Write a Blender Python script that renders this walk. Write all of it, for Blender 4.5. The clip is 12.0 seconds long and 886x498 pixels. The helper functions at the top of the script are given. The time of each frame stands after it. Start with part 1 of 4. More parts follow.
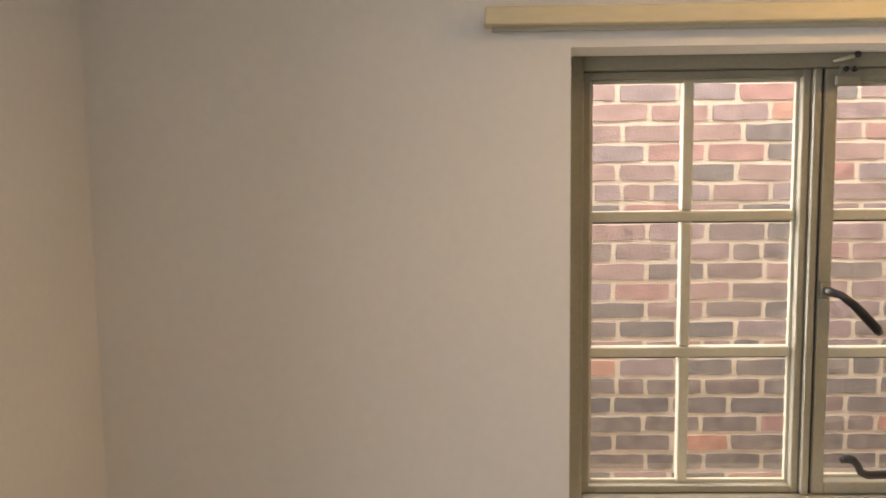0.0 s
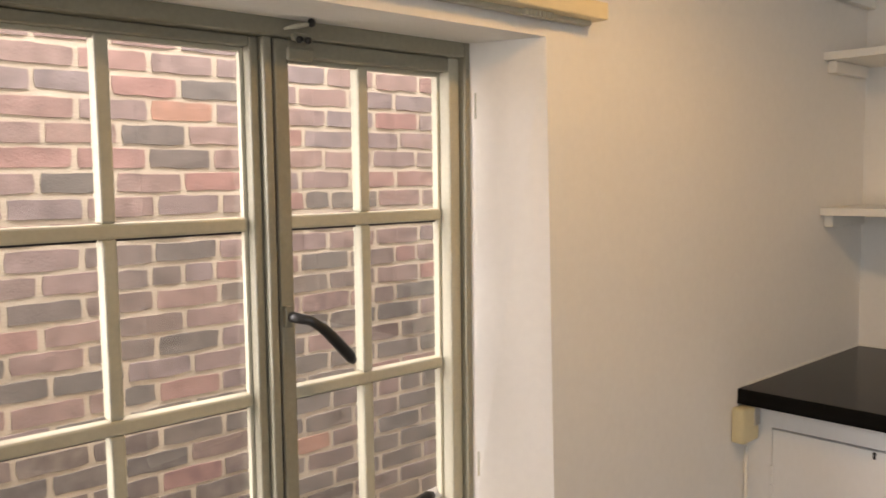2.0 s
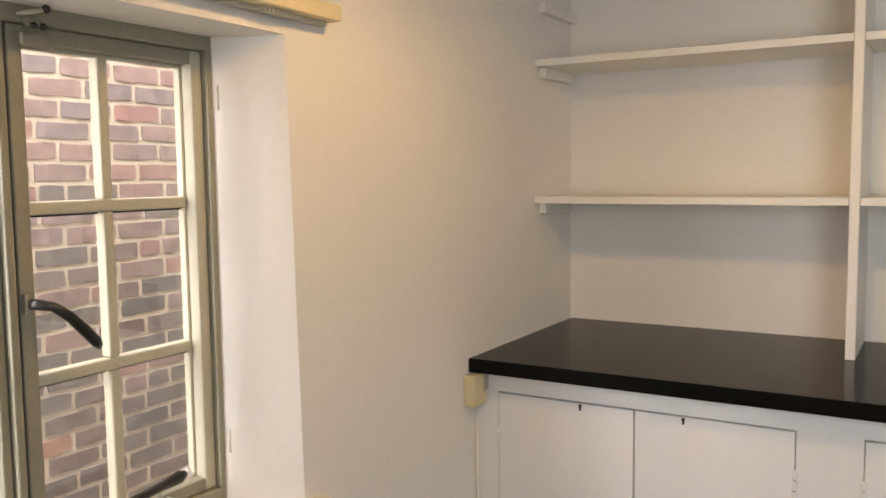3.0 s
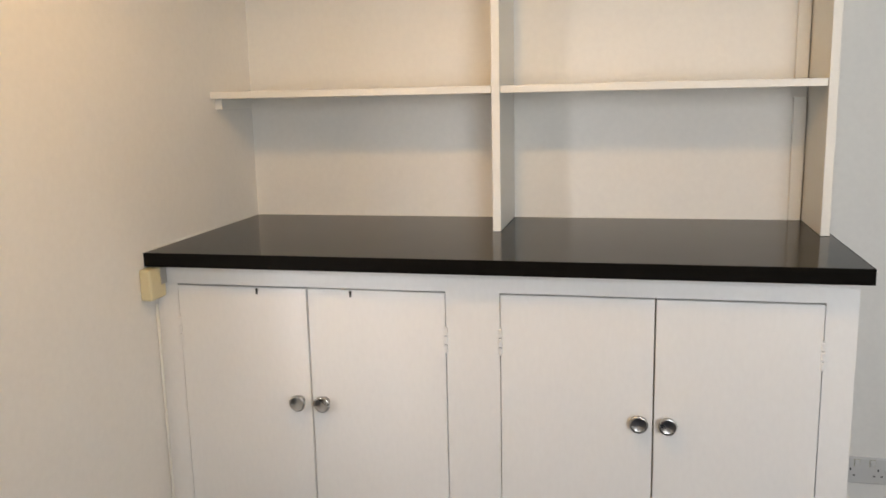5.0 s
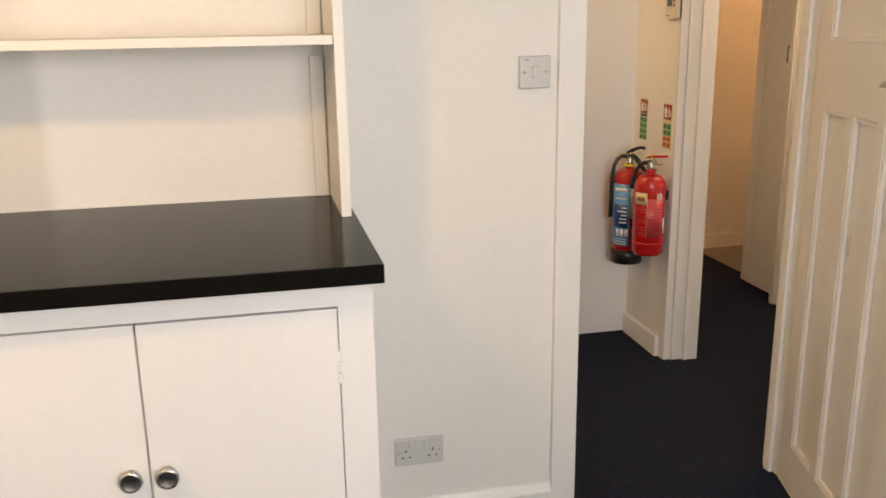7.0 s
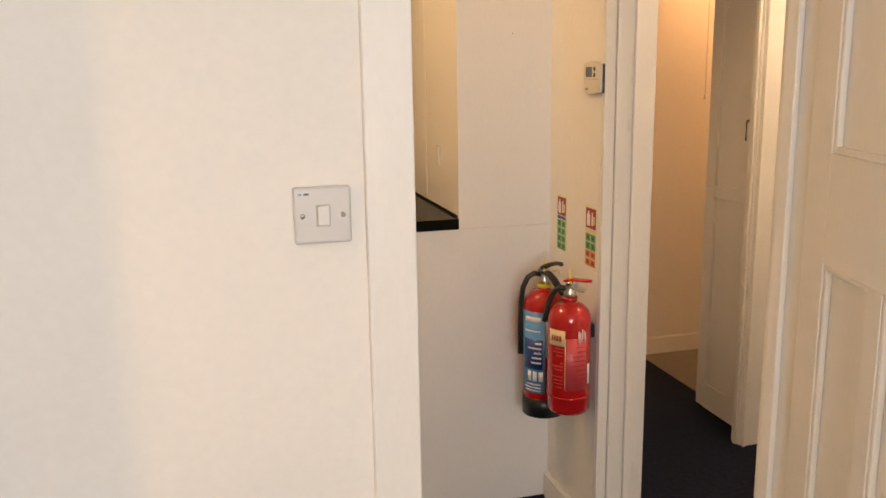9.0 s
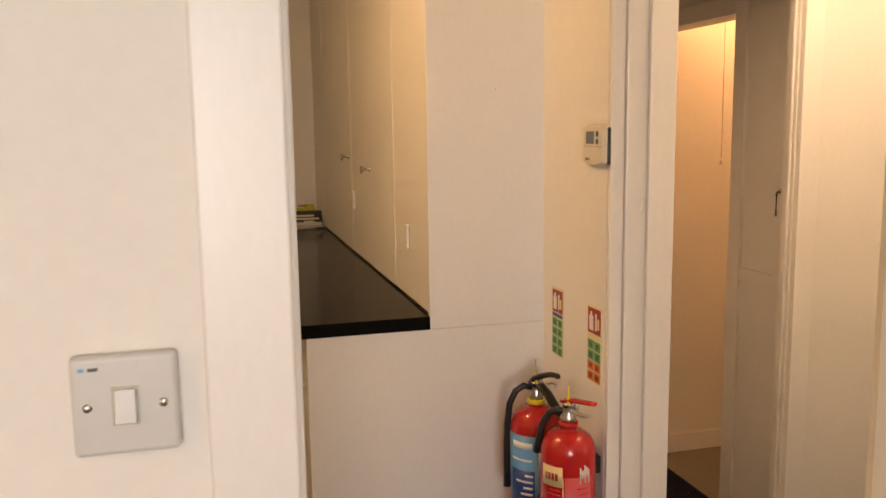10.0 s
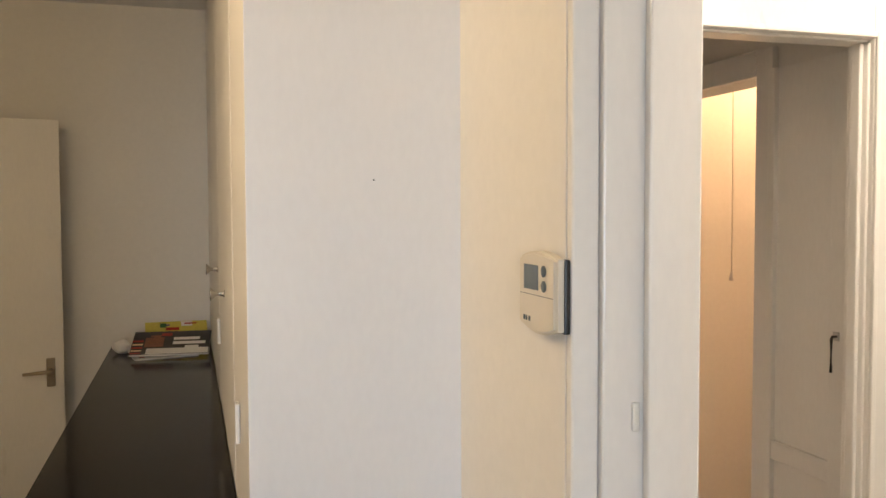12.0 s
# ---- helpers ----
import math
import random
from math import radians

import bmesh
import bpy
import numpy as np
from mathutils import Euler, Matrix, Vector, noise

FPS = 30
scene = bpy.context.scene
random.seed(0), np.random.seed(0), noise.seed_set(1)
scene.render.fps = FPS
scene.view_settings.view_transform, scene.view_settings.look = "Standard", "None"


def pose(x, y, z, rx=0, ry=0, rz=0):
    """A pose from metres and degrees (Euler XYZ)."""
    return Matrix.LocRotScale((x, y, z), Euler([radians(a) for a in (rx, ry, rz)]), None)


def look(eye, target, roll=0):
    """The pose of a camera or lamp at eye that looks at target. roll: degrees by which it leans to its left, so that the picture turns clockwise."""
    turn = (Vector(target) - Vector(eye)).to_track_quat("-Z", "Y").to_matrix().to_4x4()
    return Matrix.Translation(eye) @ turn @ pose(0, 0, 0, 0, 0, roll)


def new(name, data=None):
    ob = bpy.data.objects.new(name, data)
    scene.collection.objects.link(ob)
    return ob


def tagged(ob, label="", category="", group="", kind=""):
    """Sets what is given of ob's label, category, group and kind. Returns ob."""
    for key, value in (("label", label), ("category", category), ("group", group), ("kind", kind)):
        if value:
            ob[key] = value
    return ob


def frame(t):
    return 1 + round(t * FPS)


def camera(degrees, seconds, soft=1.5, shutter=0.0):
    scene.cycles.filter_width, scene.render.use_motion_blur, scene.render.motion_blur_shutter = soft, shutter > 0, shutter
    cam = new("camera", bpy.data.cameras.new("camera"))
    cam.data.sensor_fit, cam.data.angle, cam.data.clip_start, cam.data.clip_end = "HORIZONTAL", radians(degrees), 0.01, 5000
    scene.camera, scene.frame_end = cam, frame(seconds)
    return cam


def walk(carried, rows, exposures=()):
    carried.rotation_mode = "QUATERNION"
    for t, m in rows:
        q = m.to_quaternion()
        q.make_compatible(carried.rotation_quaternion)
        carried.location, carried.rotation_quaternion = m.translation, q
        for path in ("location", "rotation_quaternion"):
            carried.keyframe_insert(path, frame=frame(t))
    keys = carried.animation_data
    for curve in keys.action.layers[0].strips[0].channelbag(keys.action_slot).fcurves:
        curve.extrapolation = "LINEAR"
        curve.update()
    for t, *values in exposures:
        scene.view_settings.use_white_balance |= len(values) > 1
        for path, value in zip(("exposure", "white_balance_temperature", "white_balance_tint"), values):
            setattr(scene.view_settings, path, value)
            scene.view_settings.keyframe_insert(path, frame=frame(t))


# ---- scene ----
cam = camera(54.9, 12.0, shutter=0.15)
PATH = [
    (0, (0.082, 0.228, 1.626), (0.033, 2.215, 1.41), -0.7),
    (0.5, (0.168, 0.324, 1.613), (0.387, 2.3, 1.395), -0.5),
    (1, (0.209, 0.478, 1.612), (0.775, 2.384, 1.398), -0.3),
    (1.5, (0.159, 0.64, 1.586), (1.125, 2.381, 1.397), -0.5),
    (2, (0.068, 0.775, 1.571), (1.423, 2.237, 1.401), -0.7),
    (2.5, (0.021, 0.764, 1.569), (1.616, 1.958, 1.398), -0.7),
    (3, (-0.015, 0.684, 1.55), (1.699, 1.698, 1.372), -0.7),
    (3.2, (-0.038, 0.679, 1.575), (1.718, 1.61, 1.351), -0.5),
    (5, (-0.051, 0.487, 1.463), (1.865, 0.93, 1.098), -1.3),
    (5.5, (-0.04, 0.442, 1.449), (1.894, 0.721, 1.023), -1.3),
    (6, (0.061, 0.374, 1.459), (2.002, 0.431, 0.982), -1.2),
    (6.5, (0.226, 0.322, 1.475), (2.151, 0.109, 0.974), -1.2),
    (7, (0.404, 0.192, 1.498), (2.293, -0.219, 0.984), -0.9),
    (7.2, (0.49, 0.11, 1.511), (2.37, -0.343, 0.998), -0.9),
    (8.8, (1.272, -0.355, 1.573), (3.155, -0.863, 1.131), -0.9),
    (9, (1.369, -0.403, 1.58), (3.258, -0.914, 1.165), -0.9),
    (9.5, (1.63, -0.519, 1.585), (3.531, -1.033, 1.238), -0.8),
    (10, (1.902, -0.642, 1.598), (3.811, -1.161, 1.309), -0.8),
    (10.5, (2.156, -0.796, 1.621), (4.067, -1.332, 1.38), -0.5),
    (11, (2.412, -0.922, 1.622), (4.325, -1.476, 1.442), -0.6),
    (11.5, (2.666, -1.044, 1.643), (4.581, -1.605, 1.506), -0.3),
    (12, (2.834, -1.128, 1.643), (4.749, -1.697, 1.552), -0.2),
]
EXPOSURES = [
    (0.0, -0.66, 7450, 20), (1.0, -0.70, 7450, 20), (2.0, -0.88, 7300, 19), (3.0, -0.76, 7100, 17), (5.0, -0.40, 6900, 15), (6.0, -0.22, 6750, 14),
    (7.2, 0.0, 7600, 19), (8.8, 0.05, 7800, 21), (9.5, 0.0, 7850, 21), (10.0, -0.05, 8250, 24), (10.5, -0.08, 8500, 28), (11.2, 0.12, 6300, 14), (12.0, 0.22, 5750, 11),
]
walk(cam, [(t, look(eye, target, roll)) for t, eye, target, roll in PATH], EXPOSURES)

# ---- world, sun and lamps ----
world = bpy.data.worlds.new("world")
scene.world = world
world.use_nodes = True
wn = world.node_tree
sky = wn.nodes.new("ShaderNodeTexSky")
sky.sky_type = "NISHITA"
sky.sun_disc = False
sky.sun_elevation, sky.sun_rotation = radians(40), radians(200)
wn.links.new(sky.outputs[0], wn.nodes["Background"].inputs[0])
wn.nodes["Background"].inputs[1].default_value = 0.12


def lamp(name, kind, power, colour, m, size=0.1, size_y=None):
    data = bpy.data.lights.new(name, kind)
    data.energy, data.color = power, colour
    if kind == "AREA":
        data.shape = "RECTANGLE"
        data.size, data.size_y = size, size_y or size
    elif kind == "SUN":
        data.angle = size
    else:
        data.shadow_soft_size = size
    ob = new(name, data)
    ob.matrix_world = m
    return ob


W_IN = -0.60
DAY, WARM = (0.84, 0.93, 1.0), (1.0, 0.62, 0.24)
lamp("sun", "SUN", 1.0, (1.0, 0.95, 0.88), pose(0, 0, 9, 50, 0, 160), radians(12))
# sky light of the passage between the houses, over the window
lamp("passage_sky_lamp", "AREA", 265, (0.95, 0.97, 1.0), look((0.8, 2.42, 3.1), (0.8, 3.0, 2.1)), 4.2, 0.6)
# daylight of the big window behind the walker
lamp("west_window_lamp", "AREA", 57, DAY, look((W_IN - 0.10, -0.35, 1.55), (2.0, -0.90, 1.35)), 1.05, 1.15)
# sky at the open west end of the passage
end_sky = lamp("passage_end_lamp", "AREA", 34, (0.94, 0.96, 1.0), look((-0.42, 2.36, 1.75), (1.24, 1.80, 1.45)), 0.6, 1.7)
end_sky.data.spread = radians(90)
# ceiling lamps of the rooms, out of view, placed by the light they throw
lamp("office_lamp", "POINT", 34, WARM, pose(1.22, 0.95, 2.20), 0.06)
lamp("hall_lamp", "POINT", 17, (1.0, 0.68, 0.34), pose(4.02, -0.40, 2.28), 0.09)
lamp("corridor_lamp", "POINT", 25, (1.0, 0.78, 0.54), pose(3.55, -2.45, 2.32), 0.09)
lamp("washroom_lamp", "POINT", 15, (1.0, 0.54, 0.24), pose(5.15, -3.15, 2.3), 0.08)

# ---- materials ----


def shader(name, colour, rough=0.6, metal=0.0, vary=0.06, scale=6.0, fine=90.0, bump=0.15, depth=0.002, spec=0.5, coat=0.0, stretch=(1, 1, 1), rand=0.0, bump_scale=None):
    """A painted or plain surface: colour varied at two scales, fine relief and uneven gloss."""
    mat = bpy.data.materials.new(name)
    mat.use_nodes = True
    nt = mat.node_tree
    bsdf = nt.nodes["Principled BSDF"]
    co = nt.nodes.new("ShaderNodeTexCoord")
    mp = nt.nodes.new("ShaderNodeMapping")
    mp.inputs["Scale"].default_value = stretch
    nt.links.new(co.outputs["Object"], mp.inputs[0])
    big = nt.nodes.new("ShaderNodeTexNoise")
    big.inputs["Scale"].default_value, big.inputs["Detail"].default_value = scale, 4
    small = nt.nodes.new("ShaderNodeTexNoise")
    small.inputs["Scale"].default_value, small.inputs["Detail"].default_value = fine, 3
    for n in (big, small):
        nt.links.new(mp.outputs[0], n.inputs["Vector"])
    mix = nt.nodes.new("ShaderNodeMath")
    mix.operation = "ADD"
    nt.links.new(big.outputs["Fac"], mix.inputs[0])
    nt.links.new(small.outputs["Fac"], mix.inputs[1])
    rng = nt.nodes.new("ShaderNodeMapRange")
    rng.inputs["From Min"].default_value, rng.inputs["From Max"].default_value = 0.6, 1.4
    rng.inputs["To Min"].default_value, rng.inputs["To Max"].default_value = 1 - vary, 1 + vary
    nt.links.new(mix.outputs[0], rng.inputs["Value"])
    last = rng.outputs[0]
    if rand:
        info = nt.nodes.new("ShaderNodeObjectInfo")
        r2 = nt.nodes.new("ShaderNodeMapRange")
        r2.inputs["To Min"].default_value, r2.inputs["To Max"].default_value = 1 - rand, 1 + rand
        nt.links.new(info.outputs["Random"], r2.inputs["Value"])
        m2 = nt.nodes.new("ShaderNodeMath")
        m2.operation = "MULTIPLY"
        nt.links.new(last, m2.inputs[0])
        nt.links.new(r2.outputs[0], m2.inputs[1])
        last = m2.outputs[0]
    vm = nt.nodes.new("ShaderNodeVectorMath")
    vm.operation = "SCALE"
    vm.inputs[0].default_value = colour
    nt.links.new(last, vm.inputs["Scale"])
    nt.links.new(vm.outputs[0], bsdf.inputs["Base Color"])
    rr = nt.nodes.new("ShaderNodeMapRange")
    rr.inputs["From Min"].default_value, rr.inputs["From Max"].default_value = 0.3, 0.7
    rr.inputs["To Min"].default_value, rr.inputs["To Max"].default_value = max(0.02, rough * 0.85), min(1, rough * 1.15)
    nt.links.new(big.outputs["Fac"], rr.inputs["Value"])
    nt.links.new(rr.outputs[0], bsdf.inputs["Roughness"])
    bsdf.inputs["Metallic"].default_value = metal
    bsdf.inputs["Specular IOR Level"].default_value = spec
    bsdf.inputs["Coat Weight"].default_value = coat
    if bump:
        bp = nt.nodes.new("ShaderNodeBump")
        bp.inputs["Strength"].default_value, bp.inputs["Distance"].default_value = bump, depth
        nt.links.new(mix.outputs[0], bp.inputs["Height"])
        nt.links.new(bp.outputs[0], bsdf.inputs["Normal"])
    return mat


def glass_material():
    mat = bpy.data.materials.new("window_glass")
    mat.use_nodes = True
    nt = mat.node_tree
    nt.nodes.remove(nt.nodes["Principled BSDF"])
    clear = nt.nodes.new("ShaderNodeBsdfTransparent")
    clear.inputs[0].default_value = (0.96, 0.97, 0.96, 1)
    gloss = nt.nodes.new("ShaderNodeBsdfGlossy")
    gloss.inputs["Roughness"].default_value = 0.02
    mix = nt.nodes.new("ShaderNodeMixShader")
    mix.inputs[0].default_value = 0.07
    nt.links.new(clear.outputs[0], mix.inputs[1])
    nt.links.new(gloss.outputs[0], mix.inputs[2])
    nt.links.new(mix.outputs[0], nt.nodes["Material Output"].inputs[0])
    return mat


def brick_material(name, stops):
    """Fired clay: a colour of its own for each brick, mottled, with a rough face."""
    mat = bpy.data.materials.new(name)
    mat.use_nodes = True
    nt = mat.node_tree
    bsdf = nt.nodes["Principled BSDF"]
    info = nt.nodes.new("ShaderNodeObjectInfo")
    geo = nt.nodes.new("ShaderNodeNewGeometry")
    add = nt.nodes.new("ShaderNodeMath")
    add.operation = "ADD"
    nt.links.new(info.outputs["Random"], add.inputs[0])
    nt.links.new(geo.outputs["Random Per Island"], add.inputs[1])
    frac = nt.nodes.new("ShaderNodeMath")
    frac.operation = "FRACT"
    nt.links.new(add.outputs[0], frac.inputs[0])
    ramp = nt.nodes.new("ShaderNodeValToRGB")
    ramp.color_ramp.interpolation = "LINEAR"
    els = ramp.color_ramp.elements
    while len(els) < len(stops):
        els.new(0.5)
    for e, (p, c) in zip(els, stops):
        e.position, e.color = p, (*c, 1)
    nt.links.new(frac.outputs[0], ramp.inputs[0])
    noise_a = nt.nodes.new("ShaderNodeTexNoise")
    noise_a.inputs["Scale"].default_value, noise_a.inputs["Detail"].default_value = 22, 6
    nt.links.new(geo.outputs["Position"], noise_a.inputs["Vector"])
    noise_b = nt.nodes.new("ShaderNodeTexNoise")
    noise_b.inputs["Scale"].default_value, noise_b.inputs["Detail"].default_value = 160, 4
    nt.links.new(geo.outputs["Position"], noise_b.inputs["Vector"])
    rng = nt.nodes.new("ShaderNodeMapRange")
    rng.inputs["From Min"].default_value, rng.inputs["From Max"].default_value = 0.3, 0.7
    rng.inputs["To Min"].default_value, rng.inputs["To Max"].default_value = 0.72, 1.25
    nt.links.new(noise_a.outputs["Fac"], rng.inputs["Value"])
    vm = nt.nodes.new("ShaderNodeVectorMath")
    vm.operation = "SCALE"
    nt.links.new(ramp.outputs[0], vm.inputs[0])
    nt.links.new(rng.outputs[0], vm.inputs["Scale"])
    nt.links.new(vm.outputs[0], bsdf.inputs["Base Color"])
    bsdf.inputs["Roughness"].default_value = 0.9
    bp = nt.nodes.new("ShaderNodeBump")
    bp.inputs["Strength"].default_value, bp.inputs["Distance"].default_value = 0.5, 0.004
    nt.links.new(noise_b.outputs["Fac"], bp.inputs["Height"])
    nt.links.new(bp.outputs[0], bsdf.inputs["Normal"])
    return mat


M_WALL = shader("wall_paint", (0.80, 0.78, 0.735), 0.7, vary=0.03, scale=1.6, fine=60, bump=0.07, depth=0.0015)
M_CEIL = shader("ceiling_paint", (0.82, 0.81, 0.78), 0.8, vary=0.02, scale=2, fine=70, bump=0.1)
M_TRIM = shader("gloss_woodwork_paint", (0.82, 0.80, 0.76), 0.32, vary=0.03, scale=5, fine=120, bump=0.06, depth=0.0008, stretch=(1, 1, 0.35))
M_CAB = shader("cabinet_paint", (0.82, 0.81, 0.79), 0.42, vary=0.025, scale=3, fine=90, bump=0.05, depth=0.0008, stretch=(1, 1, 0.5))
M_SHELF = shader("shelf_paint", (0.80, 0.78, 0.72), 0.45, vary=0.03, scale=5, fine=120, bump=0.08, depth=0.001)
M_TOP = shader("black_laminate", (0.006, 0.0055, 0.005), 0.13, vary=0.25, scale=3, fine=40, bump=0.02, depth=0.0003, spec=0.08)
M_GAP = shader("dark_joint", (0.46, 0.43, 0.38), 0.8, bump=0)
M_CARPET = shader("navy_carpet", (0.013, 0.017, 0.032), 0.95, vary=0.85, scale=45, fine=170, bump=1.0, depth=0.010, spec=0.1)
M_VINYL = shader("grey_vinyl", (0.19, 0.17, 0.14), 0.5, vary=0.10, scale=5, fine=60, bump=0.05)
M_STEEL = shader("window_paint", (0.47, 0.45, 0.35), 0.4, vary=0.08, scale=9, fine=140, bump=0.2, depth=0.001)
# grey-olive paint, darkened for the frame's shaded faces against the window light
M_FRAME = shader("shaded_grey_frame_paint", (0.26, 0.245, 0.185), 0.42, vary=0.12, scale=9, fine=120, bump=0.25, depth=0.0012)
M_PELMET = shader("cream_rail_paint", (0.74, 0.63, 0.40), 0.45, vary=0.08, scale=9, fine=90, bump=0.15, depth=0.001, stretch=(0.25, 1, 1))
M_SILL = shader("sill_paint", (0.80, 0.72, 0.55), 0.4, vary=0.06, scale=7, fine=90, bump=0.12)
M_IRON = shader("black_iron", (0.015, 0.014, 0.013), 0.38, vary=0.2, bump=0.25, depth=0.001)
M_CHROME = shader("satin_metal", (0.55, 0.54, 0.52), 0.28, metal=1.0, vary=0.05, bump=0)
M_BRASS = shader("old_brass", (0.40, 0.34, 0.25), 0.35, metal=1.0, vary=0.1, bump=0.1)
M_PLASTIC = shader("white_plastic", (0.78, 0.77, 0.74), 0.3, vary=0.02, bump=0)
M_PLATE = shader("aged_white_plastic", (0.60, 0.59, 0.57), 0.3, vary=0.02, bump=0)
M_THERM = shader("ivory_plastic", (0.66, 0.61, 0.50), 0.32, vary=0.02, bump=0)
M_CREAMBOX = shader("cream_plastic", (0.66, 0.58, 0.36), 0.4, vary=0.05, bump=0.05)
M_GREY = shader("grey_screen", (0.10, 0.12, 0.12), 0.2, vary=0.05, bump=0)
M_DARK = shader("black_plastic", (0.012, 0.012, 0.012), 0.4, vary=0.1, bump=0.05)
M_RED = shader("red_enamel", (0.50, 0.012, 0.014), 0.22, vary=0.05, bump=0.02, coat=0.4)
M_BLUE = shader("blue_print", (0.10, 0.33, 0.64), 0.35, vary=0.04, bump=0)
M_NAVY = shader("dark_blue_print", (0.012, 0.05, 0.22), 0.35, vary=0.04, bump=0)
M_PINK = shader("faded_red_print", (0.56, 0.065, 0.075), 0.4, vary=0.08, bump=0)
M_PAPER = shader("white_print", (0.80, 0.79, 0.76), 0.5, vary=0.03, bump=0)
M_CREAMP = shader("cream_print", (0.78, 0.62, 0.34), 0.5, vary=0.04, bump=0)
M_SIGNRED = shader("sign_red", (0.36, 0.025, 0.015), 0.45, vary=0.05, bump=0)
M_SIGNGRN = shader("sign_green", (0.10, 0.33, 0.10), 0.45, vary=0.05, bump=0)
M_SIGNYEL = shader("sign_backing", (0.74, 0.70, 0.46), 0.45, vary=0.05, bump=0)
M_ORANGE = shader("sign_orange", (0.62, 0.22, 0.05), 0.45, vary=0.05, bump=0)
M_YELLOW = shader("yellow_tag", (0.80, 0.68, 0.05), 0.4, vary=0.03, bump=0)
M_BROWN = shader("brown_print", (0.22, 0.09, 0.05), 0.5, vary=0.3, scale=60, bump=0)
M_LEMON = shader("lemon_print", (0.62, 0.55, 0.10), 0.5, vary=0.1, bump=0)
M_DKGRN = shader("dark_green_print", (0.02, 0.11, 0.03), 0.45, vary=0.05, bump=0)
M_GLASS = glass_material()
M_MORTAR = shader("mortar", (0.55, 0.47, 0.37), 0.95, vary=0.14, scale=18, fine=160, bump=0.6, depth=0.004)
M_BRICK_A = brick_material("red_brick", [(0.0, (0.27, 0.20, 0.18)), (0.25, (0.315, 0.215, 0.19)), (0.45, (0.25, 0.20, 0.195)), (0.70, (0.30, 0.21, 0.19)), (0.84, (0.36, 0.20, 0.175)), (0.92, (0.31, 0.215, 0.19)), (1.0, (0.43, 0.24, 0.175))])
M_BRICK_B = brick_material("blue_brick", [(0.0, (0.19, 0.165, 0.145)), (0.3, (0.22, 0.18, 0.155)), (0.5, (0.175, 0.155, 0.14)), (0.7, (0.225, 0.175, 0.155)), (0.9, (0.165, 0.148, 0.135)), (1.0, (0.25, 0.18, 0.155))])

# ---- mesh helpers ----


def box_bm(x0, y0, z0, x1, y1, z1, bevel=0.0, segs=2):
    bm = bmesh.new()
    bmesh.ops.create_cube(bm, size=1)
    bmesh.ops.scale(bm, vec=(abs(x1 - x0), abs(y1 - y0), abs(z1 - z0)), verts=bm.verts)
    bmesh.ops.translate(bm, vec=((x0 + x1) / 2, (y0 + y1) / 2, (z0 + z1) / 2), verts=bm.verts)
    if bevel:
        bmesh.ops.bevel(bm, geom=bm.edges[:], offset=bevel, segments=segs, affect="EDGES", profile=0.5)
    return bm


def add_box(bm, *a, **k):
    other = box_bm(*a, **k)
    return add_bm(bm, other)


def add_bm(bm, other):
    me = bpy.data.meshes.new("tmp")
    other.to_mesh(me)
    other.free()
    bm.from_mesh(me)
    bpy.data.meshes.remove(me)
    return bm


def lathe_bm(profile, segs=28):
    """A body turned about z from (radius, height) pairs."""
    bm = bmesh.new()
    rings = []
    for r, z in profile:
        rings.append([bm.verts.new((max(r, 1e-5) * math.cos(2 * math.pi * i / segs), max(r, 1e-5) * math.sin(2 * math.pi * i / segs), z)) for i in range(segs)])
    for a, b in zip(rings, rings[1:]):
        for i in range(segs):
            f = bm.faces.new((a[i], a[(i + 1) % segs], b[(i + 1) % segs], b[i]))
            f.smooth = True
    bm.faces.new(rings[0][::-1])
    bm.faces.new(rings[-1])
    bmesh.ops.recalc_face_normals(bm, faces=bm.faces)
    return bm


def tube_bm(points, radii, segs=10, flat=1.0):
    """A rounded bar swept along points; flat squeezes it in one direction."""
    bm = bmesh.new()
    pts = [Vector(p) for p in points]
    if not isinstance(radii, (list, tuple)):
        radii = [radii] * len(pts)
    rings = []
    up = Vector((0, 0, 1))
    for i, p in enumerate(pts):
        d = (pts[min(i + 1, len(pts) - 1)] - pts[max(i - 1, 0)]).normalized()
        side = d.cross(up)
        if side.length < 0.05:
            side = d.cross(Vector((1, 0, 0)))
        side.normalize()
        other = side.cross(d).normalized()
        rings.append([bm.verts.new(p + side * radii[i] * flat * math.cos(2 * math.pi * k / segs) + other * radii[i] * math.sin(2 * math.pi * k / segs)) for k in range(segs)])
    for a, b in zip(rings, rings[1:]):
        for i in range(segs):
            bm.faces.new((a[i], a[(i + 1) % segs], b[(i + 1) % segs], b[i])).smooth = True
    bm.faces.new(rings[0][::-1])
    bm.faces.new(rings[-1])
    bmesh.ops.recalc_face_normals(bm, faces=bm.faces)
    return bm


def prism_bm(outline, z0, z1):
    """An upright body over a plan outline."""
    bm = bmesh.new()
    low = [bm.verts.new((x, y, z0)) for x, y in outline]
    high = [bm.verts.new((x, y, z1)) for x, y in outline]
    n = len(outline)
    bm.faces.new(low[::-1])
    bm.faces.new(high)
    for i in range(n):
        bm.faces.new((low[i], low[(i + 1) % n], high[(i + 1) % n], high[i]))
    bmesh.ops.recalc_face_normals(bm, faces=bm.faces)
    return bm


def moved(bm, m):
    bmesh.ops.transform(bm, matrix=m, verts=bm.verts)
    return bm


def part(name, bm, material, parent=None, label=""):
    me = bpy.data.meshes.new(name)
    bm.to_mesh(me)
    bm.free()
    me.materials.append(material)
    ob = new(name, me)
    if parent is not None:
        ob.parent = parent
    if label:
        ob["label"] = label
    return ob


